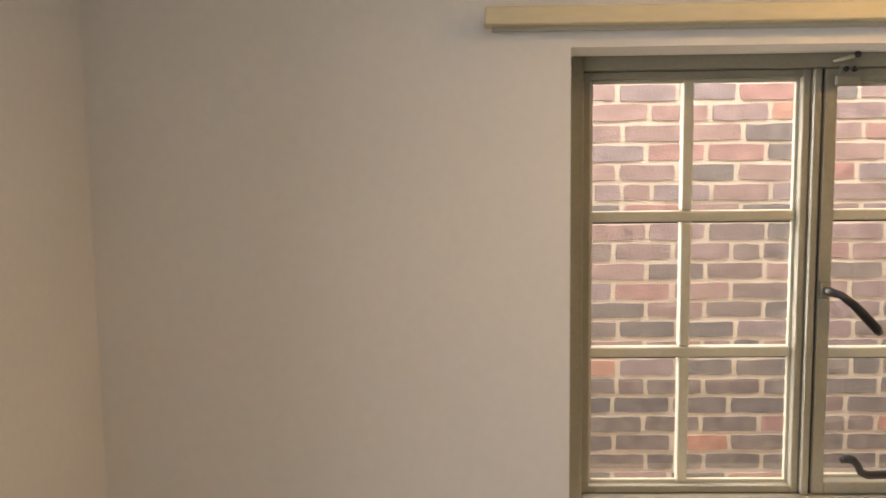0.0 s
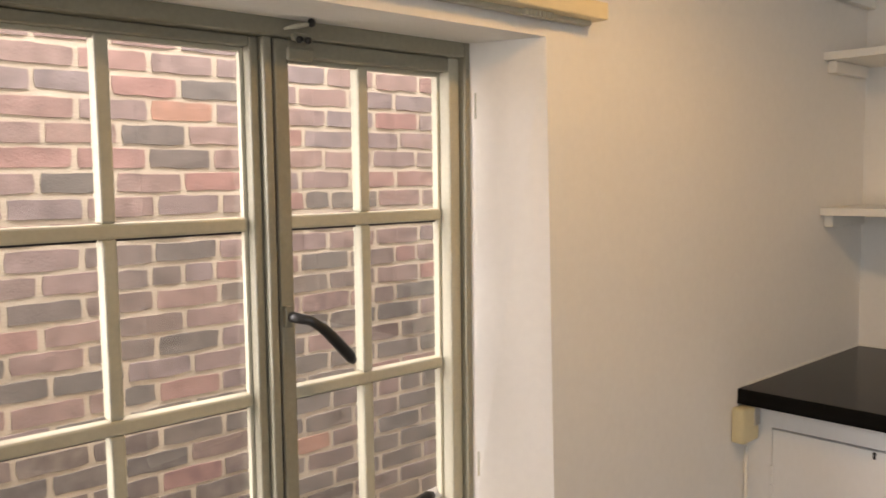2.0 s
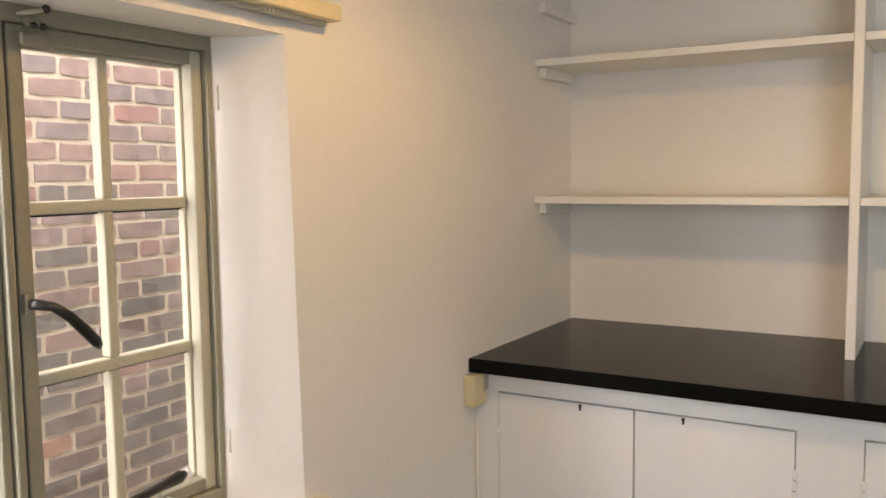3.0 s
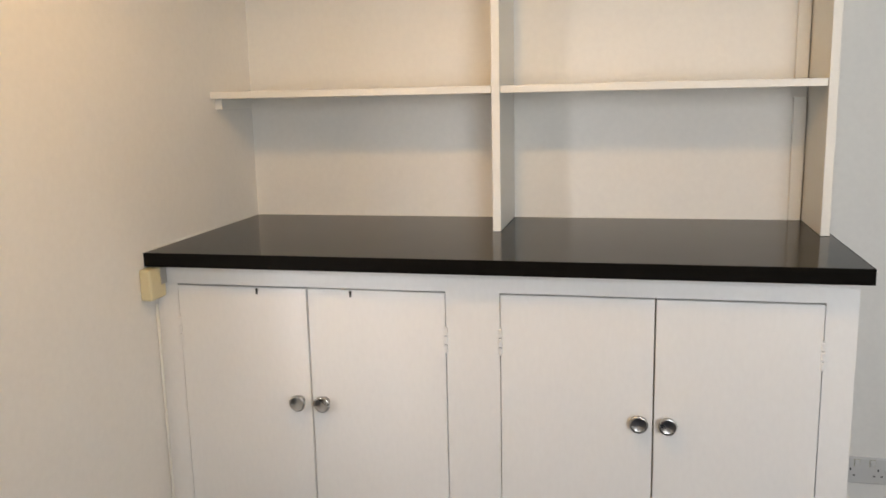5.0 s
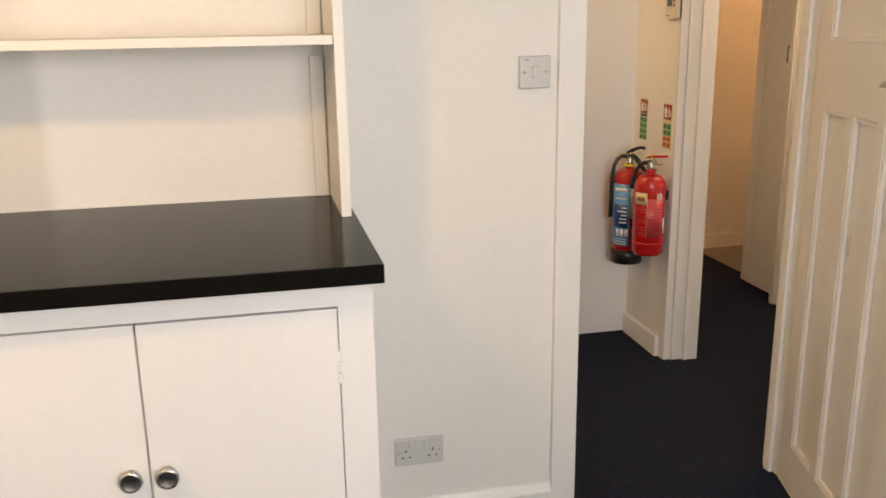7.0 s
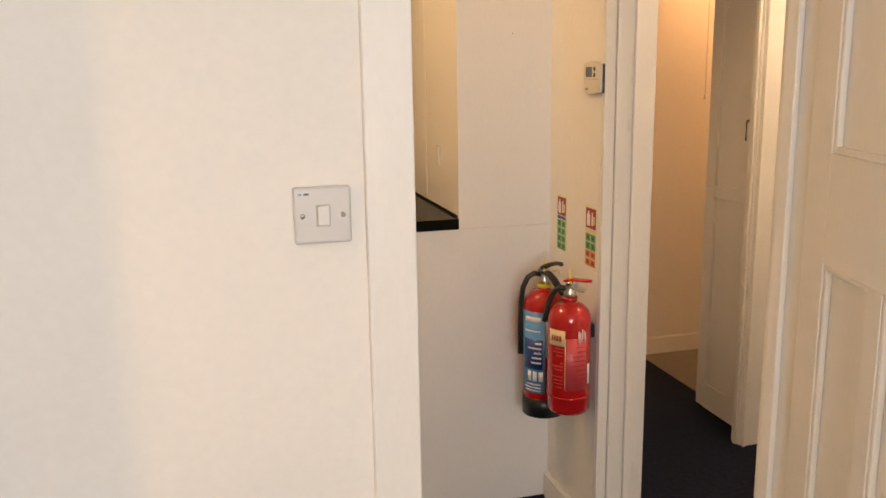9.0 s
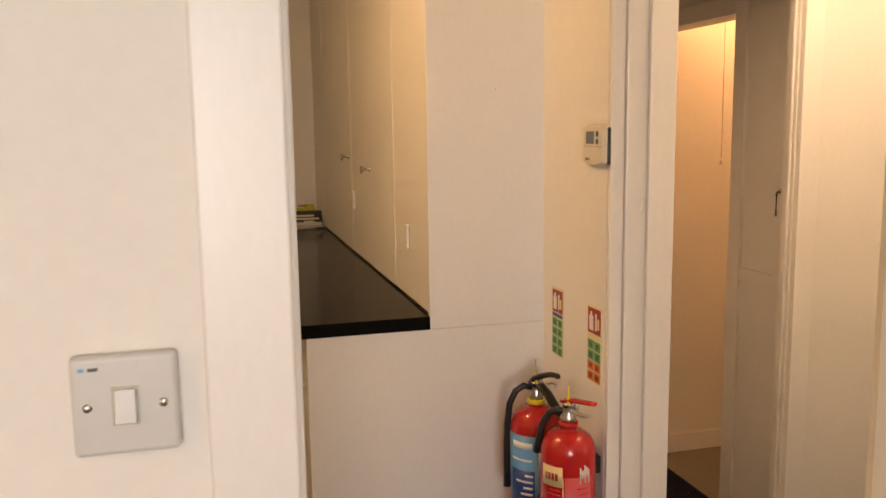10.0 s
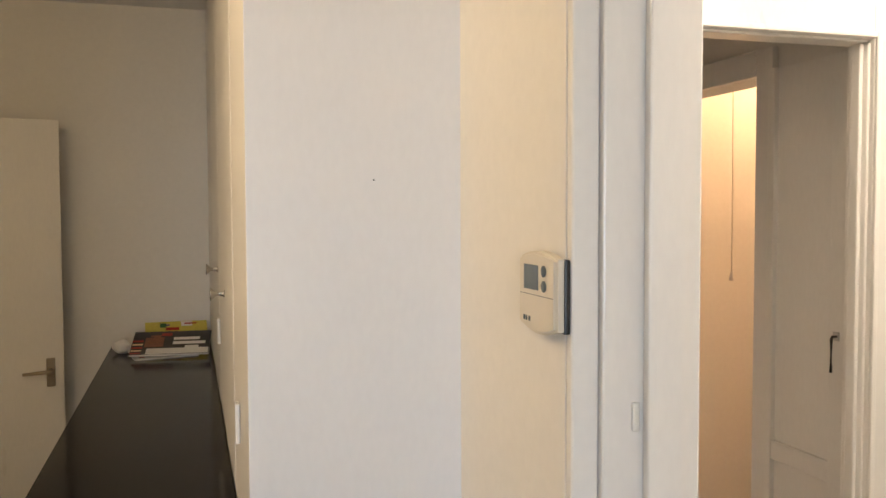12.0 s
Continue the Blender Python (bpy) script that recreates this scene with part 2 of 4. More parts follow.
def thing(name, label, category, at=None, group=""):
    ob = new(name)
    ob.empty_display_size = 0.1
    if at is not None:
        ob.matrix_world = at
    return tagged(ob, label, category, group)


def structure(name, bm, material, label="", category=""):
    return tagged(part(name, bm, material), label, category, kind="structure")


def arc(cx, cz, r, a0, a1, n):
    return [(cx + r * math.cos(radians(a0 + (a1 - a0) * i / n)), cz + r * math.sin(radians(a0 + (a1 - a0) * i / n))) for i in range(n + 1)]


# ---- plan ----
CEIL = 2.50
N, E, W, S = 1.773, 2.672, -0.60, -2.30          # office
WO = (0.275, 1.275, 0.90, 1.815)                  # window opening x0 x1 z0 z1
D0, D1, DH = -0.708, -1.445, 1.985                # office doorway
E2 = 2.775                                        # hall face of that wall
HN, HS, HS2, FAR = 0.12, -1.543, -1.690, 6.66     # hall
JX = 3.715                                         # east jamb of the doorway to the corridor
CX, CX2 = 4.285, 4.335                             # wall between corridor and lobby
DDY0, DDY1, DDH = -1.78, -2.472, 1.985
LS, LS2, BX = -2.58, -2.68, 5.45                  # lobby south wall, east wall

# ---- shell ----
structure("floor", box_bm(W - 0.3, -4.2, -0.10, 7.0, N + 0.12, 0.0), M_CARPET, "dark navy cut-pile carpet over the whole floor", "floor")
structure("floor_washroom", box_bm(CX2, -4.2, 0.0, BX, LS2 + 0.05, 0.005), M_VINYL, "grey-brown vinyl floor of the lit washroom", "floor")
structure("ceiling", box_bm(W - 0.3, -4.2, CEIL, 7.0, N + 0.35, CEIL + 0.12), M_CEIL, "plain white plaster ceiling", "ceiling")


def wall_y(name, y0, y1, x0, x1, holes=(), label="plain off-white painted plaster wall"):
    """A wall along x with holes (x0, x1, z0, z1)."""
    bm = bmesh.new()
    xs = x0
    for a, b, c, d in sorted(holes):
        add_box(bm, xs, y0, 0, a, y1, CEIL)
        if c > 0:
            add_box(bm, a, y0, 0, b, y1, c)
        if d < CEIL:
            add_box(bm, a, y0, d, b, y1, CEIL)
        xs = b
    if x1 - xs > 0.001:
        add_box(bm, xs, y0, 0, x1, y1, CEIL)
    return structure(name, bm, M_WALL, label, "wall")


def wall_x(name, x0, x1, y0, y1, holes=(), label="plain off-white painted plaster wall"):
    bm = bmesh.new()
    ys = y0
    for a, b, c, d in sorted(holes):
        add_box(bm, x0, ys, 0, x1, a, CEIL)
        if c > 0:
            add_box(bm, x0, a, 0, x1, b, c)
        if d < CEIL:
            add_box(bm, x0, a, d, x1, b, CEIL)
        ys = b
    if y1 - ys > 0.001:
        add_box(bm, x0, ys, 0, x1, y1, CEIL)
    return structure(name, bm, M_WALL, label, "wall")


wall_y("wall_north", N, N + 0.24, W, E, [WO], "off-white painted plaster wall around a deep window recess")
wall_x("wall_west", W - 0.24, W, S - 0.2, N + 0.24, [(-0.92, 0.22, 0.95, 2.15)])
wall_y("wall_south", S - 0.2, S, W, E)
wall_x("wall_east", E, E2, S - 0.2, N + 0.24, [(D1 - 0.02, D0 + 0.02, 0, DH + 0.02)], "white painted plaster wall beside a doorway")
wall_y("wall_hall_north", HN, HN + 0.12, E2, FAR)
wall_x("wall_hall_far", FAR, FAR + 0.12, -2.4, HN + 0.12)
wall_y("wall_hall_south", HS2, HS, JX + 0.02, FAR, (), "cream-lit plaster wall with signs and a thermostat")
wall_y("wall_over_doorway", HS2, HS, E2, JX + 0.02, [(E2 + 0.03, JX + 0.02, 0, 2.02)])
wall_x("wall_corridor_east", CX, CX2, -3.2, HS2, [(DDY1 - 0.02, DDY0 + 0.02, 0, DDH + 0.02)])
wall_y("wall_corridor_south", -3.3, -3.2, E2, CX)
wall_y("wall_lobby_south", LS2, LS, CX2, BX, [(4.765, BX, 0, 1.99)])
wall_x("wall_lobby_east", BX, BX + 0.1, -4.2, HS2)
wall_y("wall_washroom_south", -4.2, -4.1, CX2, BX)
wall_x("wall_washroom_west", CX2 - 0.02, CX2 + 0.06, -4.1, LS2)


def skirting(name, x0, y0, x1, y1, h=0.09):
    """A skirting board with a rounded top edge."""
    bm = box_bm(x0, y0, 0, x1, y1, h)
    top = [e for e in bm.edges if all(abs(v.co.z - h) < 1e-6 for v in e.verts)]
    bmesh.ops.bevel(bm, geom=top, offset=0.006, segments=2, affect="EDGES")
    return structure(name, bm, M_TRIM, "white gloss painted skirting board", "baseboard")


sk = bmesh.new()
ends = [[sk.verts.new((x, y, z)) for x, z in ((E - 0.018, 0), (E, 0), (E, 0.106), (E - 0.005, 0.106), (E - 0.018, 0.080))] for y in (D0 + 0.078, -0.012)]
sk.faces.new(ends[0])
sk.faces.new(ends[1][::-1])
for i in range(5):
    sk.faces.new((ends[0][i], ends[1][i], ends[1][(i + 1) % 5], ends[0][(i + 1) % 5]))
bmesh.ops.recalc_face_normals(sk, faces=sk.faces)
structure("baseboard", sk, M_TRIM, "white gloss painted skirting board with a chamfered top", "baseboard")
skirting("baseboard", W, S, W + 0.016, N)
skirting("baseboard", W + 0.016, N - 0.016, 1.9, N)
skirting("baseboard", JX + 0.06, HS, 4.118, HS + 0.018, 0.10)
skirting("baseboard", FAR - 0.016, HN, FAR, -0.84, 0.10)
skirting("baseboard", CX - 0.016, -3.2, CX, DDY1 - 0.085, 0.12)
skirting("baseboard", BX - 0.016, -4.1, BX, HS2, 0.10)
skirting("baseboard", CX2, HS2 - 0.016, BX - 0.016, HS2, 0.10)

# ---- door linings and architraves ----


def frame_strip(name, boxes, label, category="door frame", bevel=0.003):
    """A door frame: its posts and head as parts under one frame."""
    root = thing(name, label, category)
    root["kind"] = "structure"
    for nm, b in boxes:
        part(nm, box_bm(*b, bevel=bevel), M_WALL if nm == "plaster_end" else M_SHELF if nm == "strike_plate" else M_TRIM, root)
    return root


frame_strip("door_frame_1", [
    ("architrave", (E - 0.018, D0, 0, E, D0 + 0.078, DH + 0.075)),
    ("architrave", (E - 0.018, D1 - 0.078, 0, E, D1, DH + 0.075)),
    ("architrave", (E - 0.018, D1, DH, E, D0, DH + 0.075)),
    ("lining", (E - 0.004, D0 + 0.002, 0, E2 + 0.004, D0 + 0.021, DH)),
    ("lining", (E - 0.004, D1 - 0.021, 0, E2 + 0.004, D1 - 0.002, DH)),
    ("lining_head", (E - 0.003, D1, DH + 0.001, E2 + 0.003, D0, DH + 0.021)),
    ("door_stop", (E + 0.046, D0 - 0.012, 0, E + 0.082, D0 + 0.001, DH)),
    ("door_stop", (E + 0.046, D1 - 0.001, 0, E + 0.082, D1 + 0.012, DH)),
    ("strike_plate", (E + 0.008, D0 - 0.0015, 1.29, E + 0.026, D0 + 0.0015, 1.36)),
    ("architrave", (E2, D0, 0, E2 + 0.018, D0 + 0.07, DH + 0.07)),
], "white gloss painted door frame of the office doorway")

frame_strip("door_frame_2", [
    ("lining", (JX - 0.004, HS2 - 0.006, 0, JX + 0.019, HS - 0.036, 2.0)),
    ("plaster_end", (JX + 0.004, HS - 0.035, 0.0, JX + 0.019, HS - 0.0005, 2.49)),
    ("door_stop", (JX - 0.018, HS2 - 0.008, 0, JX - 0.004, HS2 + 0.060, 2.0)),
    ("strike_plate", (JX - 0.006, HS2 + 0.064, 1.385, JX - 0.003, HS2 + 0.074, 1.42)),
    ("lining", (E2 + 0.0, HS2 - 0.004, 0, E2 + 0.029, HS + 0.002, 2.0)),
    ("lining_head", (E2 + 0.03, HS2 - 0.003, 2.0, JX - 0.005, HS + 0.001, 2.019)),
], "white gloss painted door frame at the end of the hall wall")

frame_strip("door_frame_3", [
    ("lining", (CX - 0.004, DDY1 - 0.02, 0, CX2 + 0.004, DDY1, DDH)),
    ("lining", (CX - 0.004, DDY0, 0, CX2 + 0.004, DDY0 + 0.02, DDH)),
    ("lining_head", (CX - 0.004, DDY1, DDH, CX2 + 0.004, DDY0, DDH + 0.02)),
    ("door_stop", (CX + 0.008, DDY1, 0, CX + 0.034, DDY1 + 0.010, DDH)),
    ("architrave", (CX - 0.016, DDY1 - 0.085, 0, CX, DDY1 - 0.005, DDH + 0.085)),
    ("architrave", (CX - 0.016, DDY0 + 0.005, 0, CX, HS2 - 0.002, DDH + 0.085)),
    ("architrave_head", (CX - 0.0155, DDY1 - 0.0055, DDH + 0.005, CX, DDY0 + 0.0055, DDH + 0.085)),
    ("bead", (CX - 0.024, DDY1 - 0.018, 0, CX - 0.015, DDY1 - 0.006, DDH + 0.018)),
    ("bead_head", (CX - 0.024, DDY1 - 0.006, DDH + 0.006, CX - 0.015, DDY0, DDH + 0.018)),
], "white painted doorway frame with moulded architrave")

frame_strip("door_frame_4", [
    ("architrave", (4.700, LS, 0, 4.765, LS + 0.018, 2.06)),
    ("architrave_head", (4.765, LS, 1.99, BX - 0.001, LS + 0.018, 2.06)),
    ("lining", (4.747, LS2 - 0.002, 0, 4.767, LS + 0.001, 1.989)),
], "white painted frame of the lit washroom doorway")


# ---- doors ----
def panelled_door(at, width, height, label, upper, lowers, handle_at, thick=0.04):
    """A painted door with sunk moulded panels. Local x runs from the hinge, y through the leaf."""
    root = thing("door", label, "door", at)
    bm = bmesh.new()
    lo0, lo1 = lowers[0][2], lowers[0][3]
    up0, up1 = upper[2], upper[3]
    x0, x1 = lowers[0][0], lowers[-1][1]
    add_box(bm, 0, 0, 0.01, x0, thick, height, bevel=0.002)
    add_box(bm, x1, 0, 0.01, width, thick, height, bevel=0.002)
    add_box(bm, x0, 0, 0.01, x1, thick, lo0, bevel=0.0005)
    add_box(bm, x0, 0, lo1, x1, thick, up0, bevel=0.0005)
    add_box(bm, x0, 0, up1, x1, thick, height, bevel=0.0005)
    for a, b in zip(lowers, lowers[1:]):
        add_box(bm, a[1], 0, lo0, b[0], thick, lo1, bevel=0.0005)
    part("frame", bm, M_TRIM, root)
    for a, b, c, d in [upper, *lowers]:
        pm = box_bm(a, 0.014, c, b, thick - 0.014, d)
        for y in (0.002, thick - 0.002):
            s = 1 if y < 0.02 else -1
            for q in ((a, c, a + 0.012, d), (b - 0.012, c, b, d), (a + 0.012, c, b - 0.012, c + 0.012), (a + 0.012, d - 0.012, b - 0.012, d)):
                add_box(pm, q[0], y, q[1], q[2], y + s * 0.012, q[3], bevel=0.003)
        part("panel", pm, M_TRIM, root)
    hx, hz = handle_at
    for s, y in ((1, thick), (-1, 0)):
        rose = part("handle", moved(lathe_bm([(0.0, 0), (0.026, 0), (0.026, 0.004), (0.02, 0.008), (0.0, 0.008)], 24), pose(hx, y, hz, -90 * s)), M_CHROME, root, "satin metal lever handle")
        part("lever", tube_bm([(hx, y + s * 0.004, hz), (hx, y + s * 0.040, hz), (hx - 0.012, y + s * 0.050, hz), (hx - 0.05, y + s * 0.052, hz + 0.005), (hx - 0.09, y + s * 0.050, hz + 0.010), (hx - 0.115, y + s * 0.047, hz + 0.004)], [0.009, 0.009, 0.009, 0.009, 0.008, 0.006], 10), M_CHROME, rose)
    return root


door_ang = math.degrees(math.atan2(0.265, -0.964))
panelled_door(pose(E - 0.006, D1 + 0.012, 0, 0, 0, door_ang), 0.715, 1.97,
              "open white painted four-panel door standing into the office", (0.088, 0.615, 1.43, 1.87),
              [(0.088, 0.250, 0.17, 1.24), (0.292, 0.435, 0.17, 1.24), (0.477, 0.615, 0.17, 1.24)], (0.655, 1.335))

# far door of the hall, flush leaf, standing open
far_dir = Vector((6.30 - 6.50, 0.09 + 0.635, 0)).normalized()
fd = thing("door", "plain cream flush door standing ajar at the far end of the hall", "door", pose(6.30, 0.09, 0, 0, 0, math.degrees(math.atan2(-far_dir.y, -far_dir.x))))
part("leaf", box_bm(0, -0.02, 0.008, 0.755, 0.02, 2.0, bevel=0.003), M_TRIM, fd)
hp = part("handle_plate", box_bm(0.690, -0.026, 0.955, 0.722, -0.0201, 1.068, bevel=0.0025), M_BRASS, fd, "aged brass lever handle plate")
part("lever", tube_bm([(0.705, -0.024, 1.02), (0.705, -0.062, 1.02), (0.69, -0.068, 1.02), (0.60, -0.068, 1.018)], [0.009, 0.009, 0.008, 0.006], 10), M_BRASS, hp)

# narrow cupboard door with a key in the lobby
kd = thing("cupboard_door", "narrow white panelled cupboard door with an old key in its lock", "cupboard door")
bm = box_bm(CX2 + 0.006, LS, 0.12, 4.50 - 0.03, LS + 0.03, 2.0, bevel=0.002)
add_box(bm, 4.47, LS, 0.12, 4.675, LS + 0.016, 2.0)
add_box(bm, 4.675, LS, 0.12, 4.699, LS + 0.03, 2.0, bevel=0.002)
add_box(bm, 4.47, LS + 0.0005, 1.0, 4.675, LS + 0.028, 1.05, bevel=0.003)
part("leaf", bm, M_TRIM, kd)
part("plinth", box_bm(CX2 + 0.006, LS, 0.0, 4.699, LS + 0.02, 0.118), M_TRIM, kd)
key = part("key", tube_bm([(4.441, LS + 0.03, 1.35), (4.441, LS + 0.046, 1.35), (4.439, LS + 0.050, 1.345), (4.439, LS + 0.050, 1.268)], [0.003, 0.003, 0.0036, 0.0036], 8), M_IRON, kd, "dark iron key hanging in the lock")
part("lock_plate", box_bm(4.436, LS + 0.029, 1.340, 4.454, LS + 0.034, 1.360, bevel=0.001), M_CHROME, kd)

# ---- the steel window ----
GY = 1.968
win = thing("window_1", "old painted steel casement window with twelve small panes", "window")
win["kind"] = "structure"
FX0, FX1, FZ0, FZ1 = 0.300, 1.203, 0.915, 1.800
MX = 0.778


def bar(name, *b, bevel=0.003, parent=None):
    # bars and rebates get the lighter paint; M_FRAME carries the frame's shade
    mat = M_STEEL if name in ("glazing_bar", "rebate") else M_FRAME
    return part(name, box_bm(*b, bevel=bevel), mat, parent or win)


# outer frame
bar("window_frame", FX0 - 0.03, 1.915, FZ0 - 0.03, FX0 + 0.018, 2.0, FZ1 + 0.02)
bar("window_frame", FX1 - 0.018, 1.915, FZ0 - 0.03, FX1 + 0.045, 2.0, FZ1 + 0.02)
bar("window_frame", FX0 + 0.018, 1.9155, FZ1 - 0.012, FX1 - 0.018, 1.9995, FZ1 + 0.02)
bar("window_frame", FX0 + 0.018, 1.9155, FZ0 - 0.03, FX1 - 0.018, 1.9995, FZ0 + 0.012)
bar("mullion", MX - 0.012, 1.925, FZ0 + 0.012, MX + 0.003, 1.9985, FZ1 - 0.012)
part("gap_seal", box_bm(MX + 0.0035, 1.934, FZ0 + 0.0125, MX + 0.0095, 1.990, FZ1 - 0.0125), M_DARK, win, "dark draught gap beside the casement")


def light(name, x0, x1, z0, z1, y0, stile, bars_z, mid):
    """One glazed leaf with its stiles, rails, glazing bars and panes."""
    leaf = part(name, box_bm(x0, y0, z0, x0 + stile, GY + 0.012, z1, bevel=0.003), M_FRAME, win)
    # casement's right stile is lighter: daylight on it is put into the colour
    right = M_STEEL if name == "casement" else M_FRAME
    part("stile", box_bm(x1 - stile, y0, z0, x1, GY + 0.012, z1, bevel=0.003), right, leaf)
    bar("rail", x0 + stile, y0 + 0.0005, z1 - stile, x1 - stile, GY + 0.0115, z1, parent=leaf)
    bar("rail", x0 + stile, y0 + 0.0005, z0, x1 - stile, GY + 0.0115, z0 + stile, parent=leaf)
    step = 0.007
    ix0, ix1, iz0, iz1 = x0 + stile, x1 - stile, z0 + stile, z1 - stile
    for b in ((ix0, iz0, ix0 + step, iz1), (ix1 - step, iz0, ix1, iz1), (ix0 + step, iz0, ix1 - step, iz0 + step), (ix0 + step, iz1 - step, ix1 - step, iz1)):
        bar("rebate", b[0], GY - 0.012, b[1], b[2], GY - 0.002, b[3], bevel=0.001, parent=leaf)
    edges_z = [iz0, *[v for z in bars_z for v in (z - 0.011, z + 0.011)], iz1]
    for z in bars_z:
        bar("glazing_bar", ix0, GY - 0.014, z - 0.011, ix1, GY + 0.010, z + 0.011, bevel=0.004, parent=leaf)
    for a, b in zip(edges_z[::2], edges_z[1::2]):
        bar("glazing_bar", mid - 0.011, GY - 0.0145, a, mid + 0.011, GY + 0.0095, b, bevel=0.004, parent=leaf)
        for c, d in ((ix0, mid - 0.011), (mid + 0.011, ix1)):
            g = part("pane", box_bm(c, GY - 0.001, a, d, GY + 0.002, b), M_GLASS, leaf)
            g.visible_shadow = False
    return leaf


light("fixed_light", FX0 + 0.019, MX - 0.013, FZ0 + 0.0125, FZ1 - 0.0125, 1.938, 0.016, (1.221, 1.500), 0.531)
case_leaf = light("casement", MX + 0.010, FX1 - 0.0185, FZ0 + 0.0125, FZ1 - 0.0125, 1.930, 0.026, (1.218, 1.500), 0.978)
# hinges, catch, stay
for z in (1.70, 1.02):
    part("hinge", moved(lathe_bm([(0, 0), (0.007, 0.001), (0.007, 0.049), (0, 0.05)], 12), pose(FX1 + 0.004, 1.906, z - 0.025)), M_STEEL, win)
hd = part("handle", tube_bm([(0.795, 1.930, 1.352), (0.800, 1.905, 1.352), (0.815, 1.888, 1.348), (0.838, 1.882, 1.330), (0.862, 1.880, 1.305), (0.885, 1.880, 1.280), (0.892, 1.880, 1.271)],
                         [0.008, 0.009, 0.008, 0.009, 0.010, 0.010, 0.006], 10, 0.6), M_IRON, win, "black iron cockspur handle")
part("handle_base", box_bm(0.789, 1.918, 1.335, 0.803, 1.9305, 1.369, bevel=0.002), M_FRAME, hd)
st = part("stay", tube_bm([(0.832, 1.893, 1.012), (0.836, 1.885, 1.020), (0.848, 1.880, 1.019), (0.858, 1.881, 1.008), (0.866, 1.884, 0.992), (0.88, 1.886, 0.985), (0.95, 1.889, 0.986), (1.02, 1.892, 0.990), (1.06, 1.895, 0.993), (1.075, 1.896, 0.994)],
                       [0.006, 0.010, 0.009, 0.0075, 0.008, 0.0085, 0.0085, 0.009, 0.013, 0.007], 12, 0.8), M_IRON, win, "black iron casement stay")
part("stay_pin", moved(lathe_bm([(0, 0), (0.010, 0.001), (0.008, 0.012), (0.004, 0.016), (0.004, 0.034), (0, 0.036)], 14), pose(1.02, 1.906, 0.955)), M_STEEL, st)
part("stay_bracket", box_bm(0.99, 1.895, 0.942, 1.05, 1.916, 0.956, bevel=0.003), M_STEEL, st)
tc = part("top_catch", box_bm(0.800, 1.908, 1.752, 0.848, 1.9165, 1.772, bevel=0.003), M_FRAME, win, "small painted catch at the window head")
part("bracket", box_bm(0.808, 1.902, 1.782, 0.838, 1.9165, 1.794, bevel=0.004), M_FRAME, tc)
part("arm", tube_bm([(0.790, 1.902, 1.797), (0.806, 1.894, 1.801), (0.826, 1.889, 1.806)], [0.002, 0.004, 0.003], 8), M_STEEL, tc)
part("knob", moved(lathe_bm([(0, -0.007), (0.005, -0.005), (0.007, 0), (0.005, 0.005), (0, 0.007)], 14), pose(0.830, 1.888, 1.808)), M_IRON, tc)
for x in (0.812, 0.828):
    part("screw", moved(lathe_bm([(0, 0), (0.006, 0.0), (0.0045, 0.005), (0, 0.006)], 12), pose(x, 1.896, 1.782, 90)), M_IRON, tc)
# black strips painting the shadow line under the bars, and a paint-clogged stay end
for x0, x1, bars in ((0.337, 0.747, (1.221, 1.500)), (0.816, 1.156, (1.218, 1.500))):
    mid = 0.531 if x0 < 0.5 else 0.978
    for z in bars:
        for a, b in ((x0 + 0.006, mid - 0.014), (mid + 0.014, x1 - 0.004)):
            part("bar_shadow_line", box_bm(a, GY - 0.0035, z - 0.0145, b, GY - 0.0012, z - 0.0112), M_DARK, win, "dark strip for the shadow line under a glazing bar")
lump = bmesh.new()
bmesh.ops.create_icosphere(lump, subdivisions=2, radius=0.013)
for v in lump.verts:
    v.co *= 1 + 0.5 * noise.noise(v.co * 140)
part("paint_lump", moved(lump, pose(1.083, 1.905, 0.990)), M_PLASTIC, st, "white flaking paint at the stay's end")
# plaster filling the splay beside and above the frame
# its room-side edge leans outwards towards the sill
rv = bmesh.new()
ends = [[rv.verts.new((x, y, z)) for x, y in ((front, N), (WO[1], N), (WO[1], 2.0), (FX1 + 0.046, 2.0), (FX1 + 0.046, 1.9145), (FX1 - 0.006, 1.9145))] for z, front in ((WO[2], 1.270), (WO[3], 1.248))]
rv.faces.new(ends[0][::-1])
rv.faces.new(ends[1])
for i in range(6):
    rv.faces.new((ends[0][i], ends[0][(i + 1) % 6], ends[1][(i + 1) % 6], ends[1][i]))
bmesh.ops.recalc_face_normals(rv, faces=rv.faces)
structure("window_reveal", rv, M_WALL, "white painted window reveal", "wall")
structure("window_sill", box_bm(WO[0] - 0.045, N - 0.035, WO[2] - 0.03, WO[1] + 0.045, 1.93, WO[2] - 0.003, bevel=0.006), M_SILL, "cream painted wooden window board", "window sill")

# curtain rail board over the window
rail = thing("curtain_rail_board", "cream painted wooden curtain rail board over the window", "curtain rail")
part("board", box_bm(0.122, 1.722, 1.849, 1.362, N, 1.880, bevel=0.003), M_PELMET, rail)
part("track", box_bm(0.135, 1.748, 1.8415, 1.345, 1.766, 1.8495, bevel=0.001), M_STEEL, rail)
for i in range(7):
    part("track_stop", box_bm(1.155 + i * 0.011, 1.738, 1.838, 1.162 + i * 0.011, 1.748, 1.849, bevel=0.001), M_STEEL, rail)

